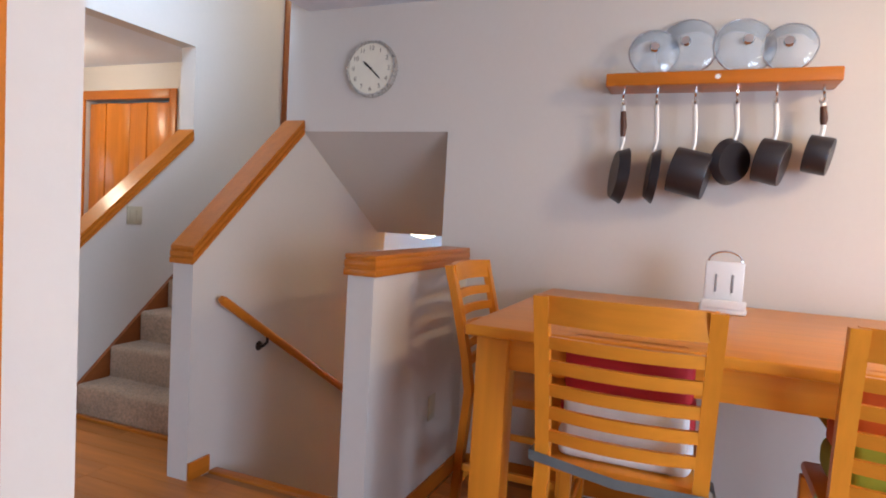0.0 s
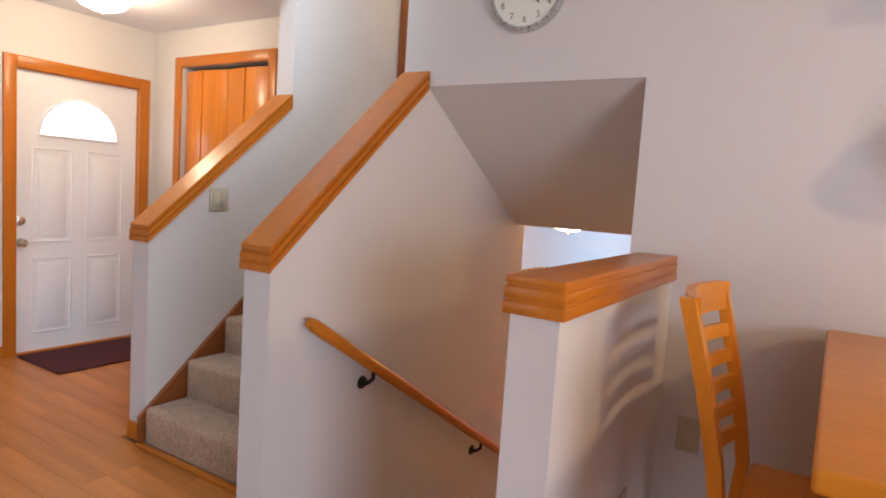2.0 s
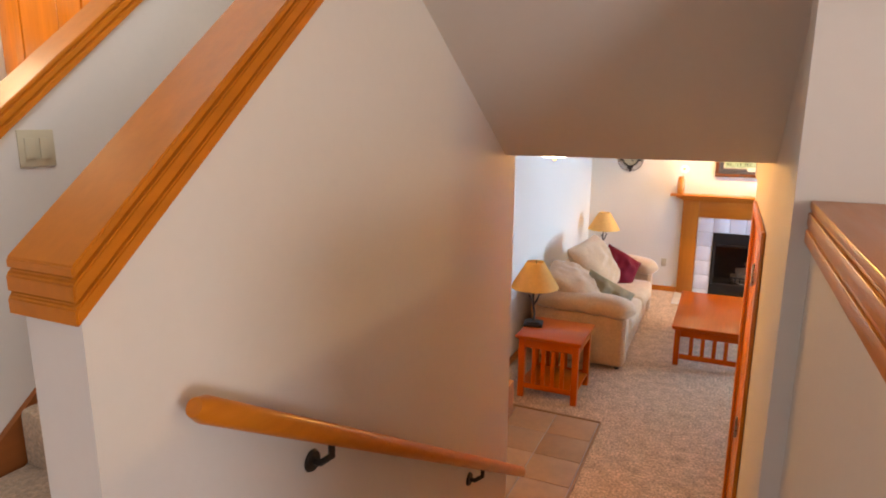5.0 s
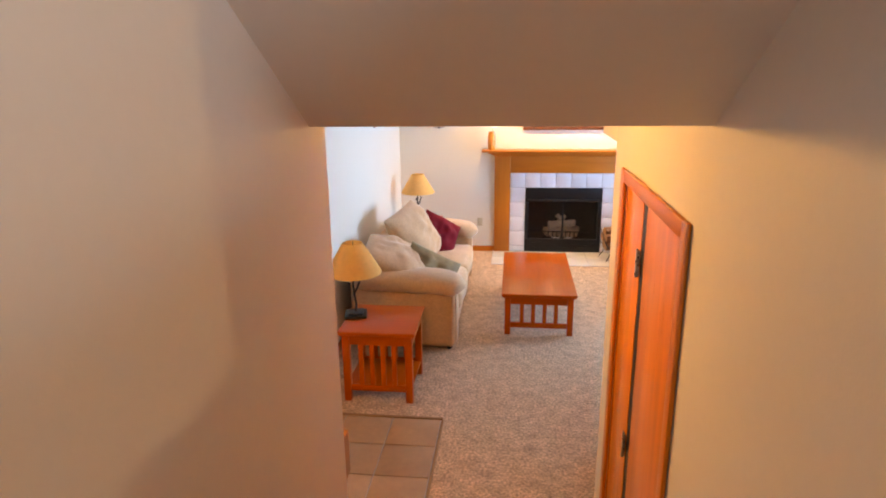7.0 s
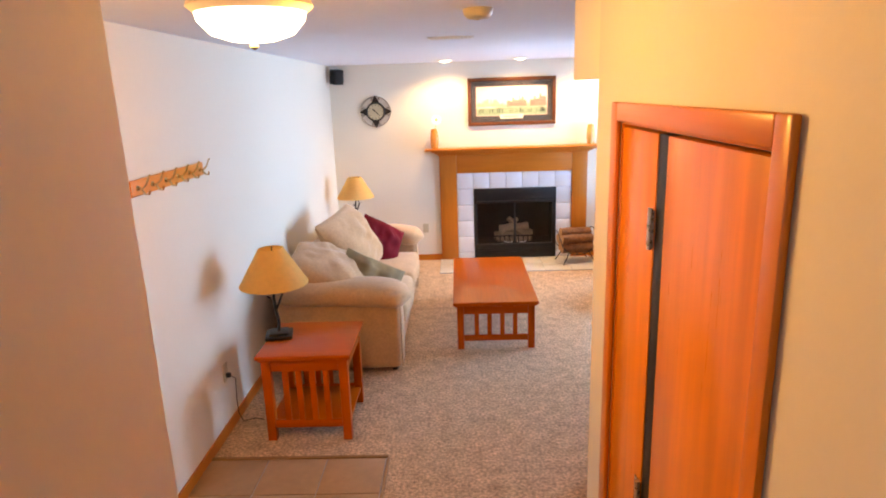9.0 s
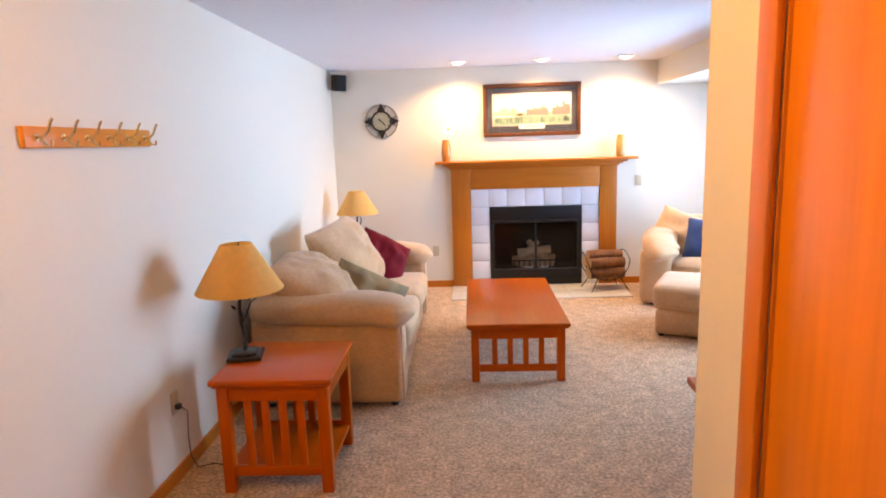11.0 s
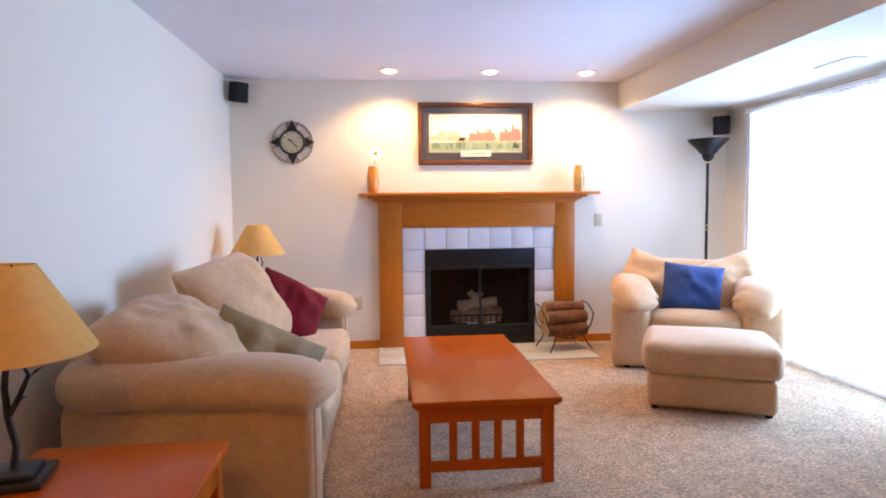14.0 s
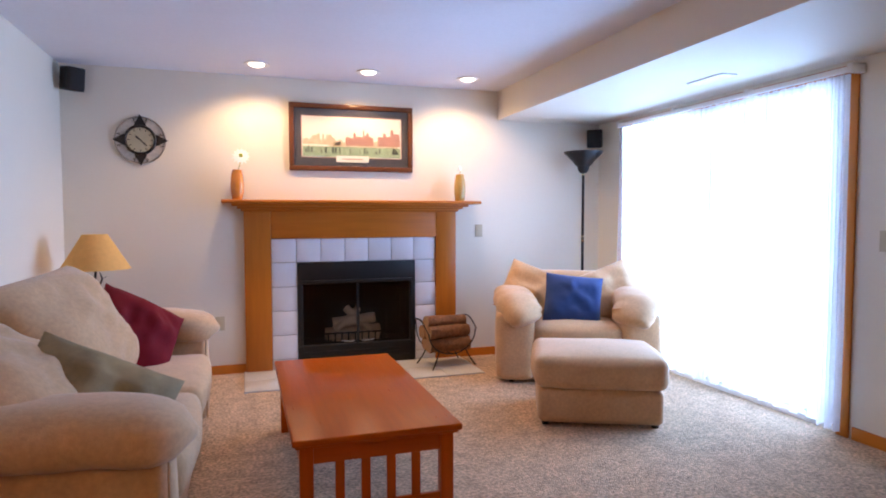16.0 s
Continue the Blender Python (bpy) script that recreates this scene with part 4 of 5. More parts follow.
for s in (-1, 1):
    part("door_handle", tube(B(), [(s * 0.03, -0.012, 0.215), (s * 0.05, -0.035, 0.215), (s * 0.12, -0.035, 0.218), (s * 0.14, -0.012, 0.22)], 0.006, 8), STEEL, fp, "bright door handle")


def log(bm, a, b, r, seed, k=14, rings=9):
    """A rough log between two points."""
    a, b = Vector(a), Vector(b)
    d = (b - a).normalized()
    u = d.orthogonal().normalized()
    w = d.cross(u)
    rs = []
    for i in range(rings):
        c = a + (b - a) * i / (rings - 1)
        ring = []
        for j in range(k):
            t = 2 * math.pi * j / k
            q = 1 + 0.16 * noise.noise(Vector((math.cos(t) * 1.6 + seed, math.sin(t) * 1.6, i * 0.45))) + 0.08 * noise.noise(Vector((math.cos(t) * 5, math.sin(t) * 5 + seed, i)))
            ring.append(bm.verts.new(c + (u * math.cos(t) + w * math.sin(t)) * r * q))
        rs.append(ring)
    for p, q in zip(rs, rs[1:]):
        for j in range(k):
            bm.faces.new((p[j], p[(j + 1) % k], q[(j + 1) % k], q[j]))
    bm.faces.new(list(reversed(rs[0]))), bm.faces.new(rs[-1])
    return bm


for i, (a, b, r) in enumerate((((-0.24, 0.30, 0.23), (0.26, 0.33, 0.24), 0.055), ((-0.20, 0.20, 0.21), (0.22, 0.18, 0.215), 0.045), ((-0.18, 0.27, 0.33), (0.20, 0.22, 0.37), 0.05), ((0.16, 0.20, 0.25), (-0.06, 0.30, 0.46), 0.035), ((-0.16, 0.2, 0.28), (0.06, 0.3, 0.45), 0.03))):
    part("log", log(B(), a, b, r, i * 3.1), ASH, fp, "pale ceramic gas log")
bm = B()
for x in np.linspace(-0.24, 0.24, 9):
    tube(bm, [(x, 0.12, 0.27), (x, 0.13, 0.175), (x, 0.40, 0.175)], 0.007, 6)
tube(bm, [(-0.27, 0.12, 0.26), (0.27, 0.12, 0.26)], 0.008, 6)
tube(bm, [(-0.27, 0.13, 0.18), (0.27, 0.13, 0.18)], 0.008, 6)
for s in (-1, 1):
    tube(bm, [(s * 0.24, 0.14, 0.178), (s * 0.24, 0.14, 0.15)], 0.007, 6)
part("grate", bm, IRON, fp, "iron fire grate")

hearth = tagged(part("hearth", box(B(), 1.64, 3.53, -0.645, -0.0, 0.0, 0.006), GROUT, soft=False), "flush hearth of pale stone tiles on the floor", "hearth", kind="structure")
for i in range(6):
    for j in range(2):
        part("tile", box(B(), 1.644 + i * 0.314, 1.644 + (i + 1) * 0.314 - 0.006, -0.641 + j * 0.32, -0.641 + (j + 1) * 0.32 - 0.006, 0.004, 0.011, 0.002), HEARTHTILE, hearth)

# log holder
lh = thing("log_holder", "black iron log cradle on the hearth with split logs", "log holder", m=pose(3.31, -0.28, 0.011, 0, 0, 12))
bm = B()
for y in (-0.11, 0.11):
    tip = 0.40 if y > 0 else 0.31
    tube(bm, [(-0.24, y, tip)] + [(0.23 * math.cos(a), y, 0.30 - 0.19 * math.sin(a)) for a in np.linspace(math.pi, 0, 13)] + [(0.24, y, tip)], 0.006, 8)
for s in (-1, 1):
    tube(bm, [(s * 0.24, -0.11 + 0.22 * t, 0.31 + 0.09 * t + 0.04 * math.sin(math.pi * t)) for t in (0, 0.2, 0.4, 0.6, 0.8, 1)], 0.006, 8)
for s in (-0.14, 0, 0.14):
    tube(bm, [(s, -0.11, 0.30 - 0.19 * math.sin(math.acos(s / 0.23))), (s, 0.11, 0.30 - 0.19 * math.sin(math.acos(s / 0.23)))], 0.006, 8)
part("cradle", bm, IRON, lh)
for s in (-1, 1):
    for y in (-0.11, 0.11):
        part("leg", tube(B(), [(s * 0.13, y, 0.14), (s * 0.17, y * 1.15, 0.06), (s * 0.21, y * 1.3, 0.0)], 0.006, 8), IRON, lh)
LOGS = (((-0.19, -0.03, 0.185), (0.19, -0.05, 0.18), 0.062), ((-0.18, 0.06, 0.19), (0.18, 0.05, 0.19), 0.055), ((-0.20, -0.04, 0.295), (0.20, -0.02, 0.285), 0.058), ((-0.21, 0.055, 0.29), (0.19, 0.06, 0.30), 0.055), ((-0.20, 0.0, 0.385), (0.19, 0.02, 0.365), 0.05))
for i, (a, b, r) in enumerate(LOGS):
    lo = tagged(part("firewood_log", log(B(), a, b, r, 11 + i * 2.7), BARK), "split firewood log with rough brown bark", "firewood", "logs in the cradle")
    lo.data.materials.append(CUTWOOD)
    for p in lo.data.polygons:
        if len(p.vertices) > 6:
            p.material_index = 1
    lo.matrix_basis = lh.matrix_basis.copy()

# ---- mantel things and wall pieces ----


def vase(x, label, glaze, flower):
    ob = thing("vase", label, "vase", "vases on the mantel", pose(x, -0.115, 1.428))
    part("body", lathe(B(), [(0.0, 0), (0.036, 0.0), (0.042, 0.01), (0.050, 0.07), (0.051, 0.13), (0.045, 0.19), (0.036, 0.235), (0.032, 0.238), (0.034, 0.23), (0.038, 0.19), (0.0, 0.16)], k=28), glaze, ob)
    if flower:
        fl = thing("artificial_flower", "white daisy-like flower in an amber vase", "flower", m=pose(x + 0.02, -0.115, 1.60))
        part("stem", tube(B(), [(-0.02, 0, 0.0), (-0.01, 0, 0.06), (0.008, -0.01, 0.13), (0.012, -0.03, 0.165)], 0.003, 6), LEAF, fl)
        bm = B()
        for ring, (k, r, z) in enumerate(((13, 0.072, 0.0), (13, 0.058, 0.010), (9, 0.04, 0.016))):
            for i in range(k):
                a = 2 * math.pi * (i + 0.5 * ring) / k
                p = [(0.008, -0.004, 0), (r * 0.6, -0.013, 0.006), (r, 0.0, 0.0), (r * 0.6, 0.013, 0.006), (0.008, 0.004, 0)]
                vs = [bm.verts.new(pose(0, 0, 0, 0, 0, math.degrees(a)) @ Vector((q[0], q[1], q[2] + z))) for q in p]
                bm.faces.new(vs)
        bmesh.ops.transform(bm, matrix=pose(0.012, -0.035, 0.168, 68, 0, 0), verts=bm.verts[:])
        part("petals", bm, PETAL, fl)
        part("flower_heart", lathe(B(), [(0.0, 0.014), (0.018, 0.016), (0.014, 0.026), (0.0, 0.029)], k=14, m=pose(0.012, -0.035, 0.168, 68, 0, 0)), LEAF, fl, "yellow-green flower centre")
    else:
        fl = thing("artificial_flower", "small pale flower bud in an ochre vase", "flower", m=pose(x, -0.115, 1.60))
        part("stem", tube(B(), [(0, 0, 0.0), (0.002, 0, 0.05), (0.0, -0.01, 0.10)], 0.003, 6), LEAF, fl)
        part("bud", lathe(B(), [(0.0, 0.09), (0.012, 0.095), (0.016, 0.115), (0.008, 0.135), (0.0, 0.14)], k=12), PETAL, fl)
    return ob


vase(1.612, "amber brown glazed vase on the mantel shelf", AMBER, True)
vase(3.495, "ochre glazed vase on the mantel shelf", OCHRE, False)

pic = thing("framed_picture", "dark wood framed print of brick buildings above the mantel", "picture", m=pose(2.556, 0, 1.96))
PW, PH = 0.53, 0.282
for a in ((-PW, PW, PH - 0.042, PH), (-PW, PW, -PH, -PH + 0.042), (-PW, -PW + 0.042, -PH + 0.042, PH - 0.042), (PW - 0.042, PW, -PH + 0.042, PH - 0.042)):
    part("frame_rail", box(B(), a[0], a[1], -0.034, -0.002, a[2], a[3], 0.007, 3), DARKFRAME, pic)
part("mat_board", box(B(), -PW + 0.03, PW - 0.03, -0.014, -0.004, -PH + 0.03, PH - 0.03), MATBOARD, pic, soft=False)
part("mat_line", box(B(), -0.432, 0.432, -0.0165, -0.014, -0.172, 0.182), PRINTRED, pic, soft=False)
part("print", box(B(), -0.425, 0.425, -0.0185, -0.0163, -0.165, 0.175), PAPER, pic, soft=False)
part("caption_plate", box(B(), -0.14, 0.14, -0.0205, -0.0163, -0.205, -0.150), PAPER, pic, soft=False)
part("caption_line", box(B(), -0.09, 0.09, -0.0212, -0.0205, -0.182, -0.174), PRINTRED, pic, soft=False)
rng = random.Random(5)


def skyline(x0, x1, base, height, seed):
    """A stepped outline of roofs and gables."""
    r = random.Random(seed)
    pts, x = [(x0, base)], x0
    while x < x1 - 0.012:
        e = min(x1, x + r.uniform(0.012, 0.032))
        h = base + height * r.uniform(0.45, 1.0) * (0.55 + 0.45 * math.sin(math.pi * (x - x0) / (x1 - x0)))
        pts += [(x, h), ((x + e) / 2, h + r.choice((0.0, 0.012, 0.02))), (e, h)]
        x = e
    return pts + [(x1, base)]


for name, shape, material in (("printed_hall", skyline(-0.06, 0.18, -0.06, 0.135, 1), PRINTRED), ("printed_hall", skyline(0.22, 0.42, -0.06, 0.15, 2), PRINTRED), ("printed_trees", skyline(-0.42, -0.10, -0.06, 0.09, 3), PRINTBROWN), ("printed_row", skyline(-0.20, 0.40, -0.08, 0.06, 4), PRINTBROWN)):
    part(name, prism(B(), shape, 1, -0.0192 - 0.0003 * (material is PRINTRED), -0.0184), material, pic, soft=False)
part("printed_lawn", box(B(), -0.42, 0.42, -0.0204, -0.0184, -0.160, -0.075), PRINTGREEN, pic, soft=False)
bm = B()
for i in range(26):
    x = rng.uniform(-0.4, 0.4)
    box(bm, x, x + rng.uniform(0.006, 0.016), -0.0210, -0.0203, -0.130, -0.130 + rng.uniform(0.02, 0.06))
part("printed_marks", bm, mat("print_dark", (0.07, 0.09, 0.08), 0.7), pic, soft=False)
d = part("glazing", box(B(), -PW + 0.04, PW - 0.04, -0.0265, -0.0245, -PH + 0.04, PH - 0.04), GLASSMAT, pic)
d.visible_shadow = False

PEWTER = mat("worn_pewter", (0.34, 0.30, 0.25), 0.4, 0.3, 30.0, 0.2, 90, metal=0.7)
ic = thing("wall_clock", "openwork iron wall clock with four star points", "clock", m=pose(0.905, 0, 1.887, 90, 0, 0))
part("face", lathe(B(), [(0.0, 0.004), (0.098, 0.004), (0.098, 0.022), (0.0, 0.022)], k=36), OLDFACE, ic, "aged green-gold dial")
part("face_ring", lathe(B(), [(0.096, 0.004), (0.116, 0.004), (0.116, 0.026), (0.106, 0.034), (0.096, 0.026), (0.096, 0.004)], k=36, caps=False), IRON, ic)
part("outer_ring", tube(B(), [(0.178 * math.cos(a), 0.178 * math.sin(a), 0.014) for a in np.linspace(0, 2 * math.pi, 49)], 0.006, 8, False), PEWTER, ic)
part("band", lathe(B(), [(0.114, 0.004), (0.175, 0.004), (0.175, 0.010), (0.114, 0.010), (0.114, 0.004)], k=40, caps=False), mat("pale_band", (0.50, 0.46, 0.41), 0.5, 0.35, 40.0, 0.3, 90), ic, "pale openwork band")
for i in range(4):
    bm = prism(B(), [(0.112, -0.045), (0.198, 0.0), (0.112, 0.045)], 2, 0.008, 0.020)
    bmesh.ops.transform(bm, matrix=pose(0, 0, 0, 0, 0, 90 * i), verts=bm.verts[:])
    part("star_point", bm, IRON, ic)
for i in range(8):
    a = math.pi / 8 + i * math.pi / 4 + (0.12 if i % 2 else -0.12)
    bm = box(B(), -0.018, 0.018, -0.006, 0.006, 0.010, 0.018, 0.003)
    bmesh.ops.transform(bm, matrix=pose(0.147 * math.cos(a), 0.147 * math.sin(a), 0, 0, 0, math.degrees(a) + 90 + (35 if i % 2 else -35)), verts=bm.verts[:])
    part("scroll", bm, PEWTER, ic)
    part("spoke", tube(B(), [(0.11 * math.cos(a), 0.11 * math.sin(a), 0.014), (0.178 * math.cos(a), 0.178 * math.sin(a), 0.014)], 0.0035, 6), IRON, ic)
for h in range(12):
    a = h * math.pi / 6
    bm = box(B(), 0.074, 0.090, -0.003, 0.003, 0.0222, 0.0232)
    bmesh.ops.transform(bm, matrix=pose(0, 0, 0, 0, 0, 30 * h), verts=bm.verts[:])
    part("hour_mark", bm, BLACK, ic)
pointer(0.050, 0.008, 310, 0.024, ic)
pointer(0.072, 0.006, 135, 0.026, ic)


def speaker(m, label):
    ob = thing("loudspeaker", label, "loudspeaker", "wall loudspeakers", m)
    part("cabinet", box(B(), -0.065, 0.065, -0.06, 0.06, -0.085, 0.085, 0.012, 3), BLACK, ob)
    part("grille", box(B(), -0.055, 0.055, -0.068, -0.059, -0.075, 0.075, 0.006), mat("speaker_cloth", (0.012, 0.012, 0.013), 0.9, 0.2, 60.0, 0.6, 400), ob, "black cloth grille")
    part("bracket", tube(B(), [(0, 0.06, 0), (0, 0.11, 0.0)], 0.014, 10), BLACK, ob)


speaker(pose(0.475, -0.115, 2.305, 8, 0, 40), "small black loudspeaker mounted in the corner")
speaker(pose(4.86, -0.115, 2.03, 8, 0, -42), "small black loudspeaker mounted near the window")

peg = thing("coat_rack", "oak coat rack with brass double hooks", "coat rack", m=pose(XL, -4.49, 1.70))
part("board", box(B(), 0, 0.02, -0.42, 0.42, -0.038, 0.038, 0.006, 3), PINE_Y, peg)
for i in range(6):
    y = -0.36 + i * 0.144
    hk = part("hook", tube(B(), [(0.02, y, 0.0), (0.045, y, 0.0), (0.065, y, 0.02), (0.078, y, 0.052), (0.086, y, 0.062)], 0.005, 8), BRASS, peg, "brass double hook")
    part("lower_hook", tube(B(), [(0.035, y, -0.004), (0.055, y, -0.03), (0.07, y, -0.03), (0.075, y, -0.012)], 0.005, 8), BRASS, hk)
    part("hook_plate", lathe(B(), [(0.0, 0.02), (0.014, 0.02), (0.012, 0.025), (0.0, 0.026)], k=14, m=pose(0, y, 0, 0, 90, 0)), BRASS, hk)

# ---- lamps and tables ----


def table_lamp(label, m):
    ob = thing("table_lamp", label, "table lamp", "matching table lamps", m)
    part("base", box(box(B(), -0.085, 0.085, -0.085, 0.085, 0, 0.022, 0.005), -0.06, 0.06, -0.06, 0.06, 0.022, 0.038, 0.006), IRON, ob, "square dark metal foot")
    part("stem", tube(B(), [(0.0, 0, 0.035), (0.006, 0.004, 0.10), (-0.006, -0.004, 0.18), (-0.012, 0, 0.26), (0.0, 0, 0.36), (0, 0, 0.50)], [0.011, 0.009, 0.010, 0.009, 0.008, 0.006], 10), IRON, ob, "branch-shaped dark metal stem")
    part("branch", tube(B(), [(-0.006, -0.004, 0.18), (0.02, 0.0, 0.23), (0.045, 0.004, 0.29), (0.030, 0.0, 0.335)], [0.008, 0.008, 0.006, 0.003], 8), IRON, ob)
    for (x, y, z, t) in ((0.05, 0.0, 0.285, 30), (0.015, 0.01, 0.215, -40), (-0.03, 0.0, 0.25, 140)):
        bm = B()
        vs = [bm.verts.new(pose(x, y, z, 0, -35, t) @ Vector(p)) for p in ((0, 0, 0), (0.018, -0.012, 0.004), (0.045, 0, 0), (0.018, 0.012, 0.004))]
        bm.faces.new(vs)
        bmesh.ops.solidify(bm, geom=bm.faces[:], thickness=0.003)
        part("leaf", bm, IRON, ob)
    bm = lathe(B(), [(0.215, 0.355), (0.2155, 0.36), (0.078, 0.592), (0.074, 0.592), (0.211, 0.357), (0.215, 0.355)], k=56, caps=False)
    part("shade", bm, SHADE, ob, "conical parchment shade")
    part("shade_spider", tube(tube(B(), [(-0.074, 0, 0.585), (0, 0, 0.50), (0.074, 0, 0.585)], 0.003, 6), [(0, -0.074, 0.585), (0, 0, 0.50), (0, 0.074, 0.585)], 0.003, 6), IRON, ob)
    return ob


def mission_table(name, label, m, w, d, h, slats, shelf_z, overhang=0.025, shelf=True):
    """Slat-ended table; w runs along x and d along y, and the slats stand in the ends that face y."""
    ob = thing(name, label, "table", "matching mission tables", m)
    part("tabletop", box(B(), -w / 2, w / 2, -d / 2, d / 2, h - 0.028, h, 0.007, 3), CHERRY_Y if d > w else CHERRY_X, ob)
    part("top_moulding", box(B(), -w / 2 + 0.012, w / 2 - 0.012, -d / 2 + 0.012, d / 2 - 0.012, h - 0.042, h - 0.027, 0.006), CHERRY_X, ob)
    L = 0.055
    a, b = w / 2 - overhang, d / 2 - overhang
    for sx in (-1, 1):
        for sy in (-1, 1):
            x0, y0 = sx * a, sy * b
            part("leg", box(B(), min(x0, x0 - sx * L), max(x0, x0 - sx * L), min(y0, y0 - sy * L), max(y0, y0 - sy * L), 0, h - 0.040, 0.005), CHERRY_Z, ob)
        part("apron", box(B(), sx * (a - 0.012) - 0.01, sx * (a - 0.012) + 0.01, -b + L, b - L, h - 0.115, h - 0.041, 0.003), CHERRY_Y, ob)
    for sy in (-1, 1):
        y = sy * (b - 0.022)
        part("apron", box(B(), -a + L, a - L, y - 0.01, y + 0.01, h - 0.115, h - 0.041, 0.003), CHERRY_X, ob)
        part("stretcher", box(B(), -a + L, a - L, y - 0.012, y + 0.012, shelf_z - 0.03, shelf_z + 0.02, 0.004), CHERRY_X, ob)
        for i in range(slats):
            x = (-a + L) + (2 * (a - L)) * (i + 1) / (slats + 1)
            part("slat", box(B(), x - 0.019, x + 0.019, y - 0.007, y + 0.007, shelf_z + 0.018, h - 0.113, 0.003), CHERRY_Z, ob)
    if shelf:
        part("shelf", box(B(), -a + 0.01, a - 0.01, -b + L * 0.6, b - L * 0.6, shelf_z - 0.012, shelf_z + 0.008, 0.003), CHERRY_Y, ob)
    return ob


mission_table("coffee_table", "cherry-stained mission coffee table with slatted ends", pose(2.167, -2.215, 0), 0.70, 1.42, 0.420, 4, 0.10, 0.03, False)
mission_table("end_table", "cherry-stained mission end table beside the sofa", pose(0.915, -3.99, 0), 0.58, 0.58, 0.58, 4, 0.115)
mission_table("end_table", "cherry-stained mission end table at the sofa's far end", pose(0.70, -0.62, 0), 0.56, 0.56, 0.58, 4, 0.115)
table_lamp("iron table lamp with a parchment shade, on an end table", pose(0.69, -3.945, 0.58, 0, 0, 12))
table_lamp("iron table lamp with a parchment shade behind the sofa", pose(0.69, -0.60, 0.58, 0, 0, -30))
wo = thing("wall_outlet", "ivory outlet with a lamp plug and hanging cord", "outlet", m=pose(XL, -4.09, 0.40))
part("plate", box(B(), 0, 0.006, -0.036, 0.036, -0.058, 0.058, 0.002), PLASTIC, wo)
part("plug", box(B(), 0.006, 0.035, -0.014, 0.014, -0.035, -0.008, 0.005), BLACK, wo, "black plug")
part("cord", tube(B(), [(0.03, 0, -0.022), (0.06, 0.01, -0.05), (0.055, 0.0, -0.18), (0.05, 0.02, -0.30), (0.06, 0.06, -0.385), (0.12, 0.12, -0.395), (0.18, 0.10, -0.395)], 0.0035, 6), mat("brown_cord", (0.10, 0.06, 0.03), 0.6), wo, "brown lamp cord")
w2 = thing("wall_outlet", "ivory outlet plate beside the fireplace", "outlet", m=pose(1.46, 0, 0.42))
part("plate", box(B(), -0.036, 0.036, -0.006, 0, -0.058, 0.058, 0.002), PLASTIC, w2)
w3 = thing("light_switch", "ivory switch plate beside the fireplace", "light switch", m=pose(3.72, 0, 1.16))
part("plate", box(B(), -0.036, 0.036, -0.006, 0, -0.058, 0.058, 0.002), PLASTIC, w3)
w4 = thing("light_switch", "ivory switch plate beside the sliding door", "light switch", m=pose(XR, -2.90, 1.15))
part("plate", box(B(), -0.006, 0, -0.058, 0.058, -0.058, 0.058, 0.002), PLASTIC, w4)

# ---- sofa and chair ----


def soft_box(x0, x1, y0, y1, z0, z1, r, seed=0, puff=0.012, n_=4):
    """An upholstered block with round edges and a slightly lumpy surface."""
    bm = box(B(), x0, x1, y0, y1, z0, z1, r, 4)
    bmesh.ops.subdivide_edges(bm, edges=[e for e in bm.edges if e.calc_length() > 0.12], cuts=n_, use_grid_fill=True)
    c = Vector(((x0 + x1) / 2, (y0 + y1) / 2, (z0 + z1) / 2))
    half = Vector(((x1 - x0) / 2, (y1 - y0) / 2, (z1 - z0) / 2))
    for v in bm.verts:
        u = Vector(((v.co.x - c.x) / half.x, (v.co.y - c.y) / half.y, (v.co.z - c.z) / half.z))
        q = noise.noise(v.co * 3.1 + Vector((seed * 3.7, seed, 0)))
        g = Vector((u.x * (1 - u.y ** 2) * (1 - u.z ** 2), u.y * (1 - u.x ** 2) * (1 - u.z ** 2), u.z * (1 - u.x ** 2) * (1 - u.y ** 2)))
        v.co += g * puff * 2.0 + Vector((u.x, u.y, u.z)) * q * puff * 0.5
    return bm


def arm_roll(pts, rx, rz, seed=0, k=20, square=2.0):
    """A stuffed roll: an ellipse of rx by rz swept along points, closed with round ends."""
    bm, rings = B(), []
    n_ = len(pts)
    path = []
    for i in range(n_ - 1):
        for s in range(5):
            path.append(Vector(pts[i]).lerp(Vector(pts[i + 1]), s / 5))
    path.append(Vector(pts[-1]))
    m_ = len(path)
    for i, p in enumerate(path):
        t = i / (m_ - 1)
        d = (path[min(i + 1, m_ - 1)] - path[max(i - 1, 0)]).normalized()
        w = d.cross(Vector((0, 0, 1))).normalized()
        u = w.cross(d)
        e = min(t, 1 - t) * (m_ - 1) / 3.0
        f = math.sqrt(max(0.02, 1 - max(0, 1 - e) ** 2))
        ring = []
        for j in range(k):
            a = 2 * math.pi * j / k
            q = 1 + 0.05 * noise.noise(Vector((math.cos(a) * 1.5, math.sin(a) * 1.5 + seed, i * 0.35)))
            cs, sn = math.cos(a), math.sin(a)
            q /= (abs(cs) ** square + abs(sn) ** square) ** (1 / square)
            ring.append(bm.verts.new(p + (w * cs * rx + u * sn * rz) * f * q))
        rings.append(ring)
    for a, b in zip(rings, rings[1:]):
        for j in range(k):
            bm.faces.new((a[j], a[(j + 1) % k], b[(j + 1) % k], b[j]))
    bm.faces.new(list(reversed(rings[0]))), bm.faces.new(rings[-1])
    return bm


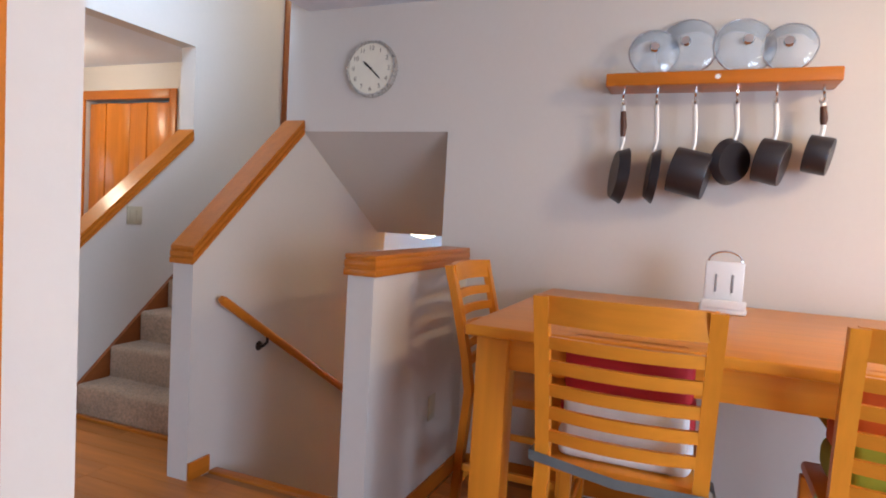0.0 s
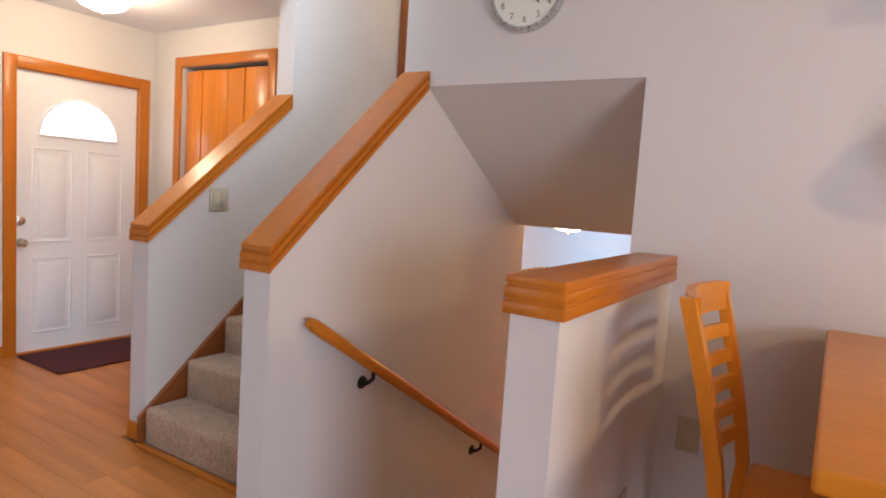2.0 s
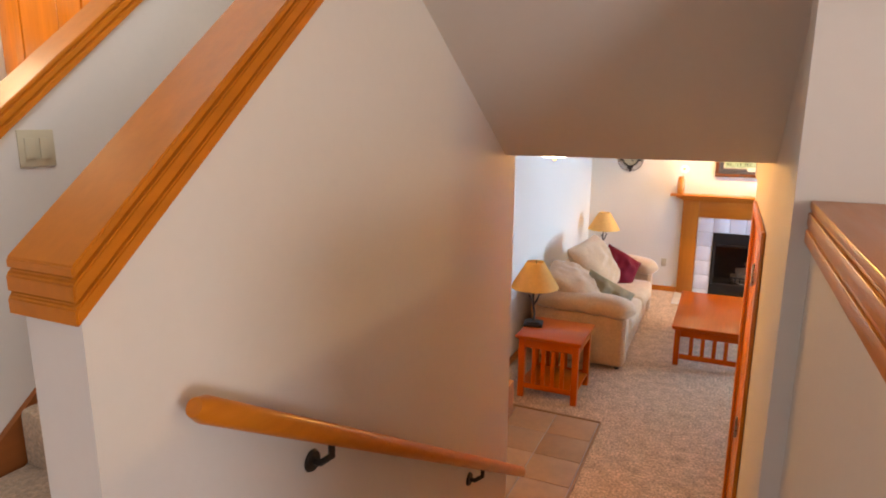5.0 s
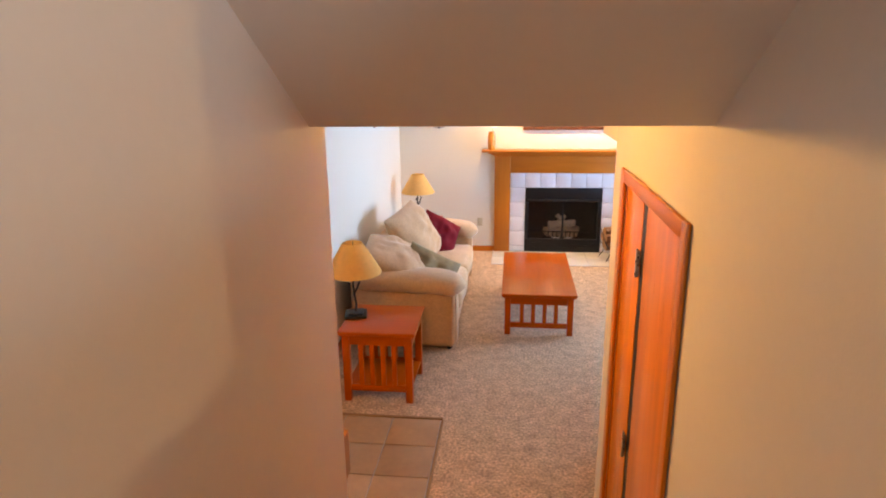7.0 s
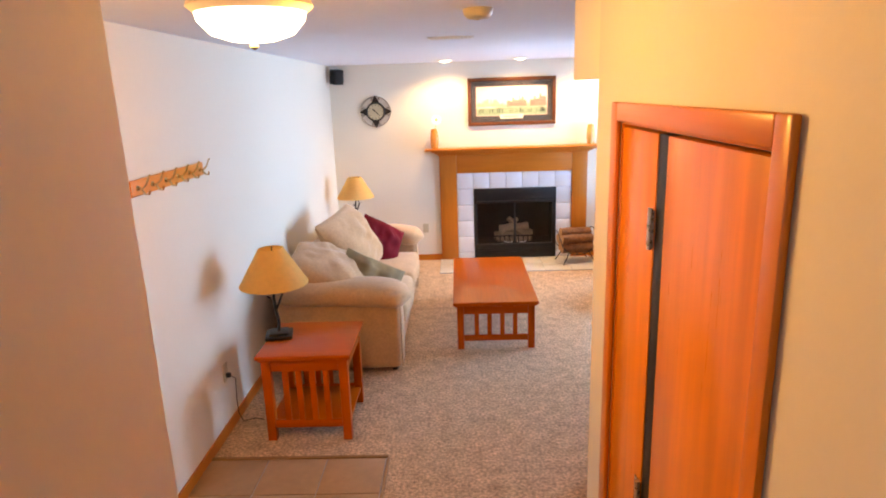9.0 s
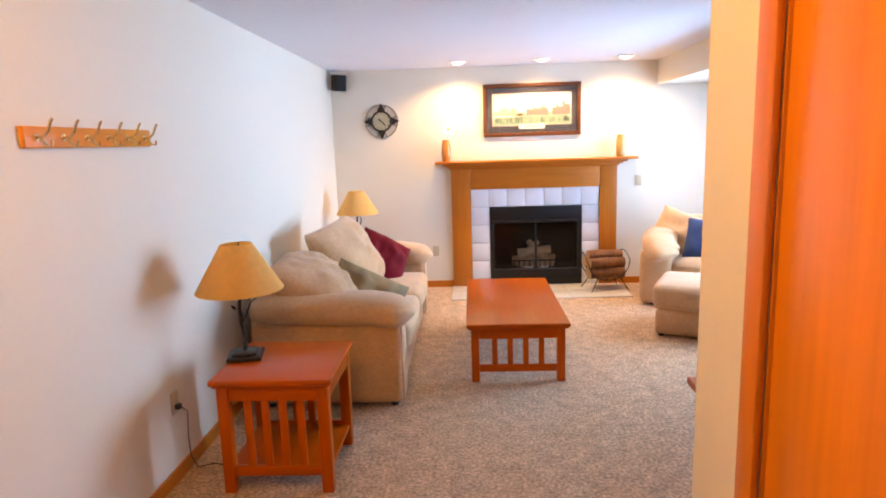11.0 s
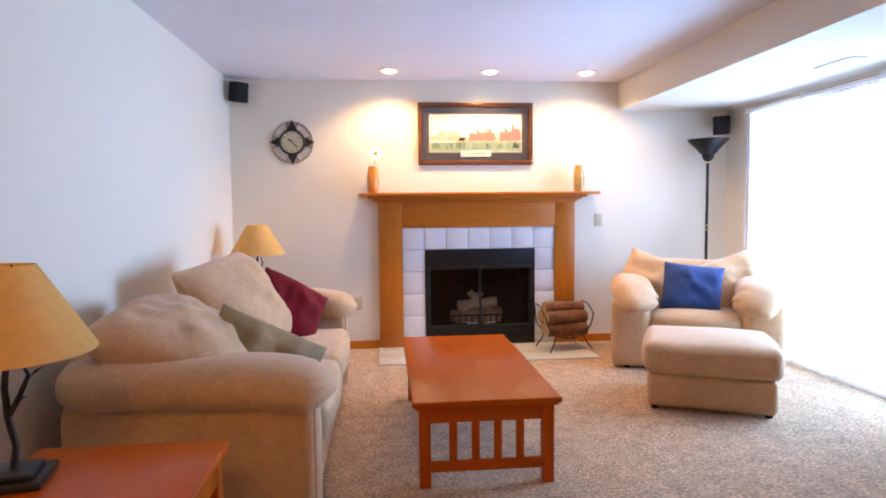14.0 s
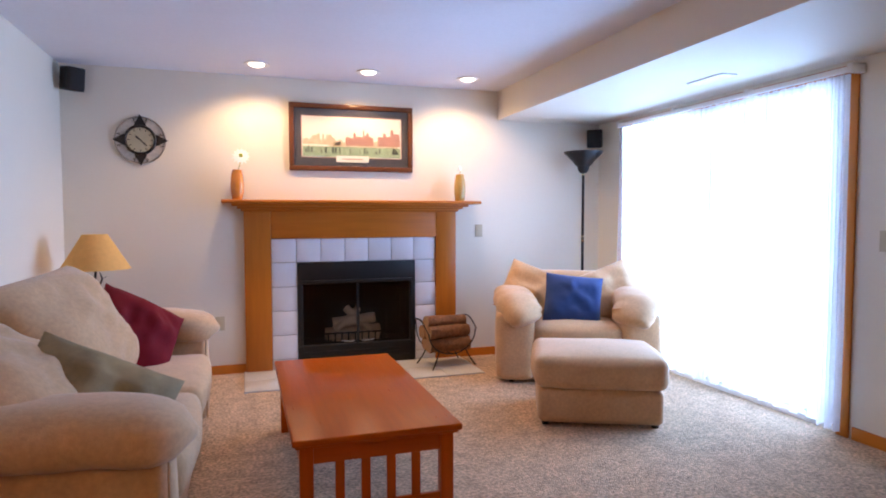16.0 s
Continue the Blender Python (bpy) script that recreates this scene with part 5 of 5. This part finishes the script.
sofa = thing("sofa", "beige microfibre two-seat sofa against the wall", "sofa", m=pose(0.445, -3.34, 0))
SWD, SLN = 0.99, 2.24     # depth from the wall and length
part("frame", soft_box(0.05, SWD - 0.04, 0.20, SLN - 0.20, 0.03, 0.30, 0.03, 1, 0.004), SOFA, sofa)
part("back", soft_box(0.0, 0.20, 0.10, SLN - 0.10, 0.03, 0.74, 0.07, 2, 0.010), SOFA, sofa)
for y0, y1 in ((0.0, 0.26), (SLN - 0.26, SLN)):
    part("arm", soft_box(0.03, SWD - 0.01, y0 + 0.03, y1 - 0.03, 0.03, 0.58, 0.055, 3 + y0, 0.006), SOFA, sofa)
    yc = (y0 + y1) / 2
    pad = arm_roll([(0.00, yc, 0.655), (0.26, yc, 0.650), (0.52, yc, 0.642), (0.78, yc, 0.630), (1.055, yc, 0.592)], 0.182, 0.096, y0, 28, 2.7)
    part("arm_pad", pad, SOFA, sofa, "plump padded arm top")
    part("piping", tube(B(), [(SWD - 0.012, y0 + 0.03, z) for z in (0.06, 0.2, 0.4, 0.54)], 0.005, 6), SOFA, sofa)
for i in range(2):
    y0 = 0.262 + i * 0.858
    part("seat_cushion", soft_box(0.20, SWD + 0.01, y0 + 0.003, y0 + 0.855, 0.30, 0.475, 0.05, 5 + i, 0.016), SOFA, sofa)
    lean = (pose(0.38, 0.43, 0.725, 2, 24, 5), pose(0.42, 1.34, 0.735, 5, 56, -4))[i]
    size = ((0.66, 0.80, 0.30), (0.66, 0.90, 0.34))[i]
    part("back_cushion", cushion(B(), *size, lean, 2.5, i + 1, 0.034, 40, 48, 0.50), SOFA, sofa, ("slumped plump back cushion resting on the arm", "loose plump back cushion")[i])
tagged(part("throw_pillow", cushion(B(), 0.47, 0.46, 0.22, Matrix(), 2.6, 4, 0.04), RED), "dark red velvet throw pillow on the sofa", "pillow").matrix_basis = pose(1.08, -1.66, 0.65, 60, 0, 40) @ pose(0, 0, 0, 0, 0, -36) 
tagged(part("throw_pillow", cushion(B(), 0.52, 0.42, 0.22, Matrix(), 2.5, 5, 0.04), GREYGREEN), "grey-green patterned throw pillow on the sofa", "pillow").matrix_basis = pose(1.13, -2.89, 0.61, 58, 0, 24) @ pose(0, 0, 0, 0, 0, -32)

chair = thing("armchair", "beige microfibre oversized armchair by the window", "armchair", m=pose(4.24, -0.80, 0, 0, 0, -23))
W2 = 0.625
part("frame", soft_box(-0.36, 0.36, -0.40, 0.36, 0.02, 0.30, 0.03, 11, 0.004), SOFA, chair)
part("back", soft_box(-0.47, 0.47, 0.18, 0.44, 0.04, 0.80, 0.09, 12, 0.012), SOFA, chair)
for s in (-1, 1):
    part("arm", soft_box(min(s * W2, s * 0.33), max(s * W2, s * 0.33), -0.45, 0.36, 0.02, 0.555, 0.06, 13 + s, 0.006), SOFA, chair)
    bm = arm_roll([(s * 0.485, 0.32, 0.605), (s * 0.485, 0.10, 0.610), (s * 0.48, -0.14, 0.610), (s * 0.455, -0.32, 0.585), (s * 0.405, -0.41, 0.525), (s * 0.375, -0.43, 0.455)], 0.165, 0.100, 4 + s, 24, 2.4)
    part("arm_pad", bm, SOFA, chair, "plump padded arm top")
    part("back_cushion", cushion(B(), 0.60, 0.46, 0.25, pose(s * 0.29, 0.12, 0.635, 64, 0, s * 8) @ pose(0, 0, 0, 0, 0, s * 20), 2.4, 15 + s, 0.04), SOFA, chair, "loose back cushion with pointed corners")
part("seat_cushion", soft_box(-0.33, 0.33, -0.44, 0.20, 0.29, 0.45, 0.05, 18, 0.016), SOFA, chair)
tagged(part("throw_pillow", cushion(B(), 0.46, 0.42, 0.17, Matrix(), 2.6, 6, 0.03), BLUE), "royal blue velvet throw pillow on the armchair", "pillow").matrix_basis = pose(4.175, -0.93, 0.615, 68, 0, -23) @ pose(0, 0, 0, 0, 0, -6)
ott = thing("ottoman", "beige microfibre ottoman in front of the armchair", "ottoman", m=pose(3.83, -1.83, 0, 0, 0, -25))
part("base", soft_box(-0.375, 0.375, -0.30, 0.30, 0.02, 0.235, 0.035, 21, 0.006), SOFA, ott)
part("top_cushion", soft_box(-0.395, 0.395, -0.32, 0.33, 0.236, 0.43, 0.05, 22, 0.016), SOFA, ott)
for sx in (-1, 1):
    for sy in (-1, 1):
        for th, a, b in ((ott, 0.33, 0.25), (chair, 0.5, 0.36)):
            part("foot", lathe(B(), [(0.0, 0), (0.022, 0), (0.028, 0.045), (0.0, 0.046)], sx * a, sy * b, 0, 14), BLACK, th)
for x in (0.12, SWD - 0.08):
    for y in (0.1, SLN - 0.1):
        part("foot", lathe(B(), [(0.0, 0), (0.022, 0), (0.028, 0.04), (0.0, 0.041)], x, y, 0, 14), BLACK, sofa)

# ---- floor lamp ----
fl = thing("floor_lamp", "black metal torchiere floor lamp in the corner", "floor lamp", m=pose(4.655, -0.26, 0))
part("foot", lathe(B(), [(0.0, 0), (0.13, 0), (0.13, 0.012), (0.05, 0.028), (0.016, 0.04), (0.0, 0.04)], k=32), BLACK, fl)
part("pole", tube(B(), [(0, 0, 0.03), (0, 0, 1.70)], 0.0125, 14), BLACK, fl)
for z in (1.06, 1.10, 1.67):
    part("collar", lathe(B(), [(0.0, 0), (0.016, 0), (0.016, 0.012), (0.0, 0.012)], 0, 0, z, 16), BRASS, fl, "brass collar")
part("bowl", lathe(B(), [(0.0, 1.69), (0.03, 1.69), (0.05, 1.72), (0.055, 1.75), (0.075, 1.765), (0.10, 1.80), (0.175, 1.875), (0.178, 1.885), (0.165, 1.88), (0.09, 1.81), (0.0, 1.79)], k=40), BLACK, fl)

# ---- television ----
ts = thing("tv_stand", "cherry-stained television stand with a flat top", "tv stand", m=pose(3.62, -4.84, 0))
part("body", box(B(), -0.80, 0.80, -0.44, 0.46, 0.06, 0.565, 0.005), CHERRY_Z, ts)
part("top", box(B(), -0.83, 0.83, -0.46, 0.495, 0.565, 0.60, 0.007, 3), CHERRY_X, ts)
part("plinth", box(B(), -0.78, 0.78, -0.42, 0.43, 0, 0.06, 0.003), CHERRY_X, ts)
for x0, x1 in ((-0.78, -0.27), (-0.255, 0.255), (0.27, 0.78)):
    dd = part("door", box(B(), x0, x1, 0.46, 0.476, 0.09, 0.54, 0.004), CHERRY_Z, ts)
    part("knob", lathe(B(), [(0.0, 0), (0.010, 0), (0.014, 0.02), (0.0, 0.024)], k=12, m=pose((x0 + x1) / 2 + 0.18, 0.476, 0.33, -90, 0, 0)), BRASS, dd)
tv = thing("television", "large black flat television on the stand", "television", m=pose(3.55, -4.74, 0.60))
part("panel", box(B(), -0.70, 0.70, -0.05, 0.055, 0.06, 1.00, 0.012, 3), BLACK, tv)
part("screen", box(B(), -0.66, 0.66, 0.0555, 0.059, 0.11, 0.96), mat("dark_screen", (0.008, 0.008, 0.010), 0.08, 0.0), tv, "dark glossy screen")
part("stand_foot", box(box(B(), -0.30, 0.30, -0.14, 0.14, 0, 0.02, 0.008), -0.08, 0.08, -0.03, 0.03, 0.02, 0.07, 0.004), BLACK, tv)

# ---- sliding door and curtain ----
sd = tagged(new("window_1"), "sliding glass patio door in a white frame", "sliding door", kind="structure")
for a in ((5.0, 5.10, -2.62, -2.57, 0, 2.08), (5.0, 5.10, -0.50, -0.45, 0, 2.08), (5.0, 5.10, -2.57, -0.50, 2.03, 2.08), (5.0, 5.10, -2.57, -0.50, 0.0, 0.04), (5.03, 5.06, -1.57, -1.49, 0.04, 2.03)):
    part("frame", box(B(), *a, 0.004), WHITE, sd)
for y0, y1 in ((-2.569, -1.571), (-1.489, -0.501)):
    pn = part("pane", box(B(), 5.075, 5.081, y0, y1, 0.041, 2.029), GLASSMAT, sd)
    pn.visible_shadow = False
for a in ((XR - 0.016, XR - 0.001, -2.70, -2.622, 0, 2.15), (XR - 0.016, XR - 0.001, -0.448, -0.37, 0, 2.15), (XR - 0.016, XR - 0.001, -2.622, -0.448, 2.082, 2.15)):
    part("casing", box(B(), *a, 0.004), TRIM_Z, sd, "oak casing")
cur = thing("curtain", "long white sheer curtain drawn across the sliding door", "curtain", m=pose(4.90, -1.56, 0))


def sheer(y0, y1, folds, depth, z0, z1, seed):
    bm, n_ = B(), folds * 8
    rows = []
    r = random.Random(seed)
    ph = [r.uniform(0.7, 1.3) for _ in range(folds + 1)]
    for i in range(n_ + 1):
        t = i / n_
        f = t * folds
        col = []
        for j in range(13):
            z = z0 + (z1 - z0) * j / 12
            k = 1.0 - 0.35 * j / 12
            x = depth * k * math.sin(2 * math.pi * f) * ph[int(f)] + 0.012 * noise.noise(Vector((f * 0.7, z * 0.8, seed)))
            y = y0 + (y1 - y0) * t + 0.008 * math.sin(4 * math.pi * f + z)
            col.append(bm.verts.new((x, y, z + (0.022 * math.sin(f * 2.9 + seed) if j == 0 else 0))))
        rows.append(col)
    for a, b in zip(rows, rows[1:]):
        for j in range(12):
            bm.faces.new((a[j], b[j], b[j + 1], a[j + 1]))
    return bm


part("panel", sheer(-1.05, 0.02, 17, 0.020, 0.085, 2.085, 1), SHEER, cur)
part("panel", sheer(0.0, 1.09, 17, 0.020, 0.075, 2.085, 2), SHEER, cur)
part("side_panel", sheer(-1.13, -1.0, 5, 0.024, 0.06, 2.085, 3), SHEER, cur, "gathered curtain edge")
rod = thing("curtain_rod", "white traverse curtain rod below the ceiling drop", "curtain rod", m=pose(4.90, -1.56, 2.11))
part("rail", box(B(), -0.014, 0.014, -1.15, 1.12, -0.016, 0.016, 0.004), WHITEPLASTIC, rod)
for y in (-1.15, -0.4, 0.35, 1.1):
    part("bracket", box(B(), -0.02, 0.079, y - 0.02, y + 0.02, -0.022, 0.03, 0.005), WHITEPLASTIC, rod)
bm = B()
for i in range(34):
    y = -1.1 + i * 2.17 / 33
    tube(bm, [(0, y, -0.014), (0, y + 0.004, -0.035)], 0.003, 6)
tagged(part("glides", bm, WHITEPLASTIC, rod), kind="stuff")

# ---- ceiling fittings ----
for x, y in ((1.77, -0.42), (2.62, -0.42), (3.46, -0.42)):
    cn = thing("recessed_light", "white recessed ceiling downlight, switched on", "recessed light", "downlights over the mantel", pose(x, y, H1))
    part("trim_ring", lathe(B(), [(0.062, -0.002), (0.095, -0.002), (0.098, -0.008), (0.090, -0.012), (0.060, -0.006), (0.062, -0.002)], k=36, caps=False), WHITE, cn)
    dd = part("lens", lathe(B(), [(0.0, -0.026), (0.03, -0.023), (0.055, -0.012), (0.062, -0.002), (0.0, -0.001)], k=30), glow("lit_downlight", (1.0, 0.85, 0.6), 6.0), cn, "glowing lens")
    dd.visible_shadow = False


def vent(x, y, z, w, d, label):
    ob = thing("ceiling_vent", label, "air vent", "ceiling vents", pose(x, y, z))
    for a in ((-w / 2, w / 2, -d / 2, -d / 2 + 0.015), (-w / 2, w / 2, d / 2 - 0.015, d / 2), (-w / 2, -w / 2 + 0.015, -d / 2 + 0.015, d / 2 - 0.015), (w / 2 - 0.015, w / 2, -d / 2 + 0.015, d / 2 - 0.015)):
        part("frame", box(B(), *a, -0.010, -0.001, 0.002), WHITE, ob)
    part("backing", box(B(), -w / 2 + 0.01, w / 2 - 0.01, -d / 2 + 0.01, d / 2 - 0.01, -0.003, -0.001), mat("vent_dark", (0.10, 0.10, 0.11), 0.8), ob)
    k = 8
    for i in range(k):
        xx = -w / 2 + 0.02 + (w - 0.04) * (i + 0.5) / k
        part("slat", box(B(), xx - 0.006, xx + 0.006, -d / 2 + 0.015, d / 2 - 0.015, -0.008, -0.003, 0.001), WHITE, ob)


vent(1.86, -3.44, H1, 0.30, 0.12, "white slatted air vent in the ceiling")
vent(4.56, -2.0, 2.18, 0.12, 0.32, "white slatted air vent in the ceiling drop")
sm = thing("smoke_detector", "cream plastic smoke detector on the ceiling", "smoke detector", m=pose(1.99, -4.84, H1))
part("body", lathe(B(), [(0.0, -0.045), (0.045, -0.043), (0.06, -0.03), (0.066, -0.012), (0.066, -0.001), (0.0, -0.001)], k=32), PLASTIC, sm)
part("test_button", lathe(B(), [(0.0, -0.049), (0.010, -0.048), (0.011, -0.043), (0.0, -0.043)], k=14), PLASTIC, sm)

# ---- tiled landing and floor planks ----
tl = tagged(part("floor_tiles", box(B(), XL + 0.013, 1.42, -6.83, -4.47, 0.0, 0.006), GROUT, soft=False), "brown ceramic tiles of the small landing", "floor", kind="structure")
for i in range(3):
    for j in range(7):
        x0, y0 = XL + 0.018 + i * 0.348, -4.475 - (j + 1) * 0.335
        part("tile", box(B(), x0, x0 + 0.341, y0, y0 + 0.329, 0.004, 0.012, 0.002), FLOORTILE, tl)
structure("trim_carpet_edge", box(B(), XL + 0.013, 1.43, -4.474, -4.448, 0.0, 0.016, 0.004), wood("edge_strip", (0.28, 0.15, 0.06), 0.4, 0), "brown carpet edge strip along the tiles", "trim")
structure("trim_carpet_edge_2", box(B(), 1.421, 1.44, -6.83, -4.475, 0.0, 0.014, 0.004), wood("edge_strip_2", (0.30, 0.17, 0.08), 0.4, 1), "brown carpet edge strip along the tiles", "trim")

plank_meshes = {}


def plank(x0, x1, y0, y1):
    key = (round(x1 - x0, 3), round(y1 - y0, 3))
    if key not in plank_meshes:
        bm = box(B(), 0, key[0] - 0.001, 0, key[1] - 0.001, -0.009, 0.0)
        top = [e for e in bm.edges if all(v.co.z > -0.001 for v in e.verts)]
        bmesh.ops.bevel(bm, geom=top, offset=0.0008, segments=1, affect="EDGES")
        me = bpy.data.meshes.new("plank")
        bm.to_mesh(me)
        bm.free()
        me.materials.append(PLANK)
        plank_meshes[key] = me
    ob = new("plank", plank_meshes[key])
    ob.parent, ob.location = floor_main, (x0, y0, M)


rng = random.Random(3)
PWD = 0.127
for row in range(26):
    y0 = -10.27 + row * PWD
    y1 = y0 + PWD
    if y1 < -8.86:
        spans = [(-1.72, 4.6)]
    elif y1 < -8.56:
        spans = [(-1.72, 2.345), (2.472, 4.6)]
    elif y1 < -8.34:
        spans = [(-1.72, 1.298), (2.472, 4.6)]
    else:
        spans = ([(-1.72, 0.034)] if y1 < -7.12 else []) + ([(2.472, 4.6)] if y1 < -7.91 else [])
    for a, b in spans:
        x = a - rng.choice((0, 0.3, 0.6, 0.9)) * (b - a > 1.3)
        while x < b - 0.01:
            e = min(x + 1.2, b)
            plank(max(x, a), e, y0, y1)
            x = e
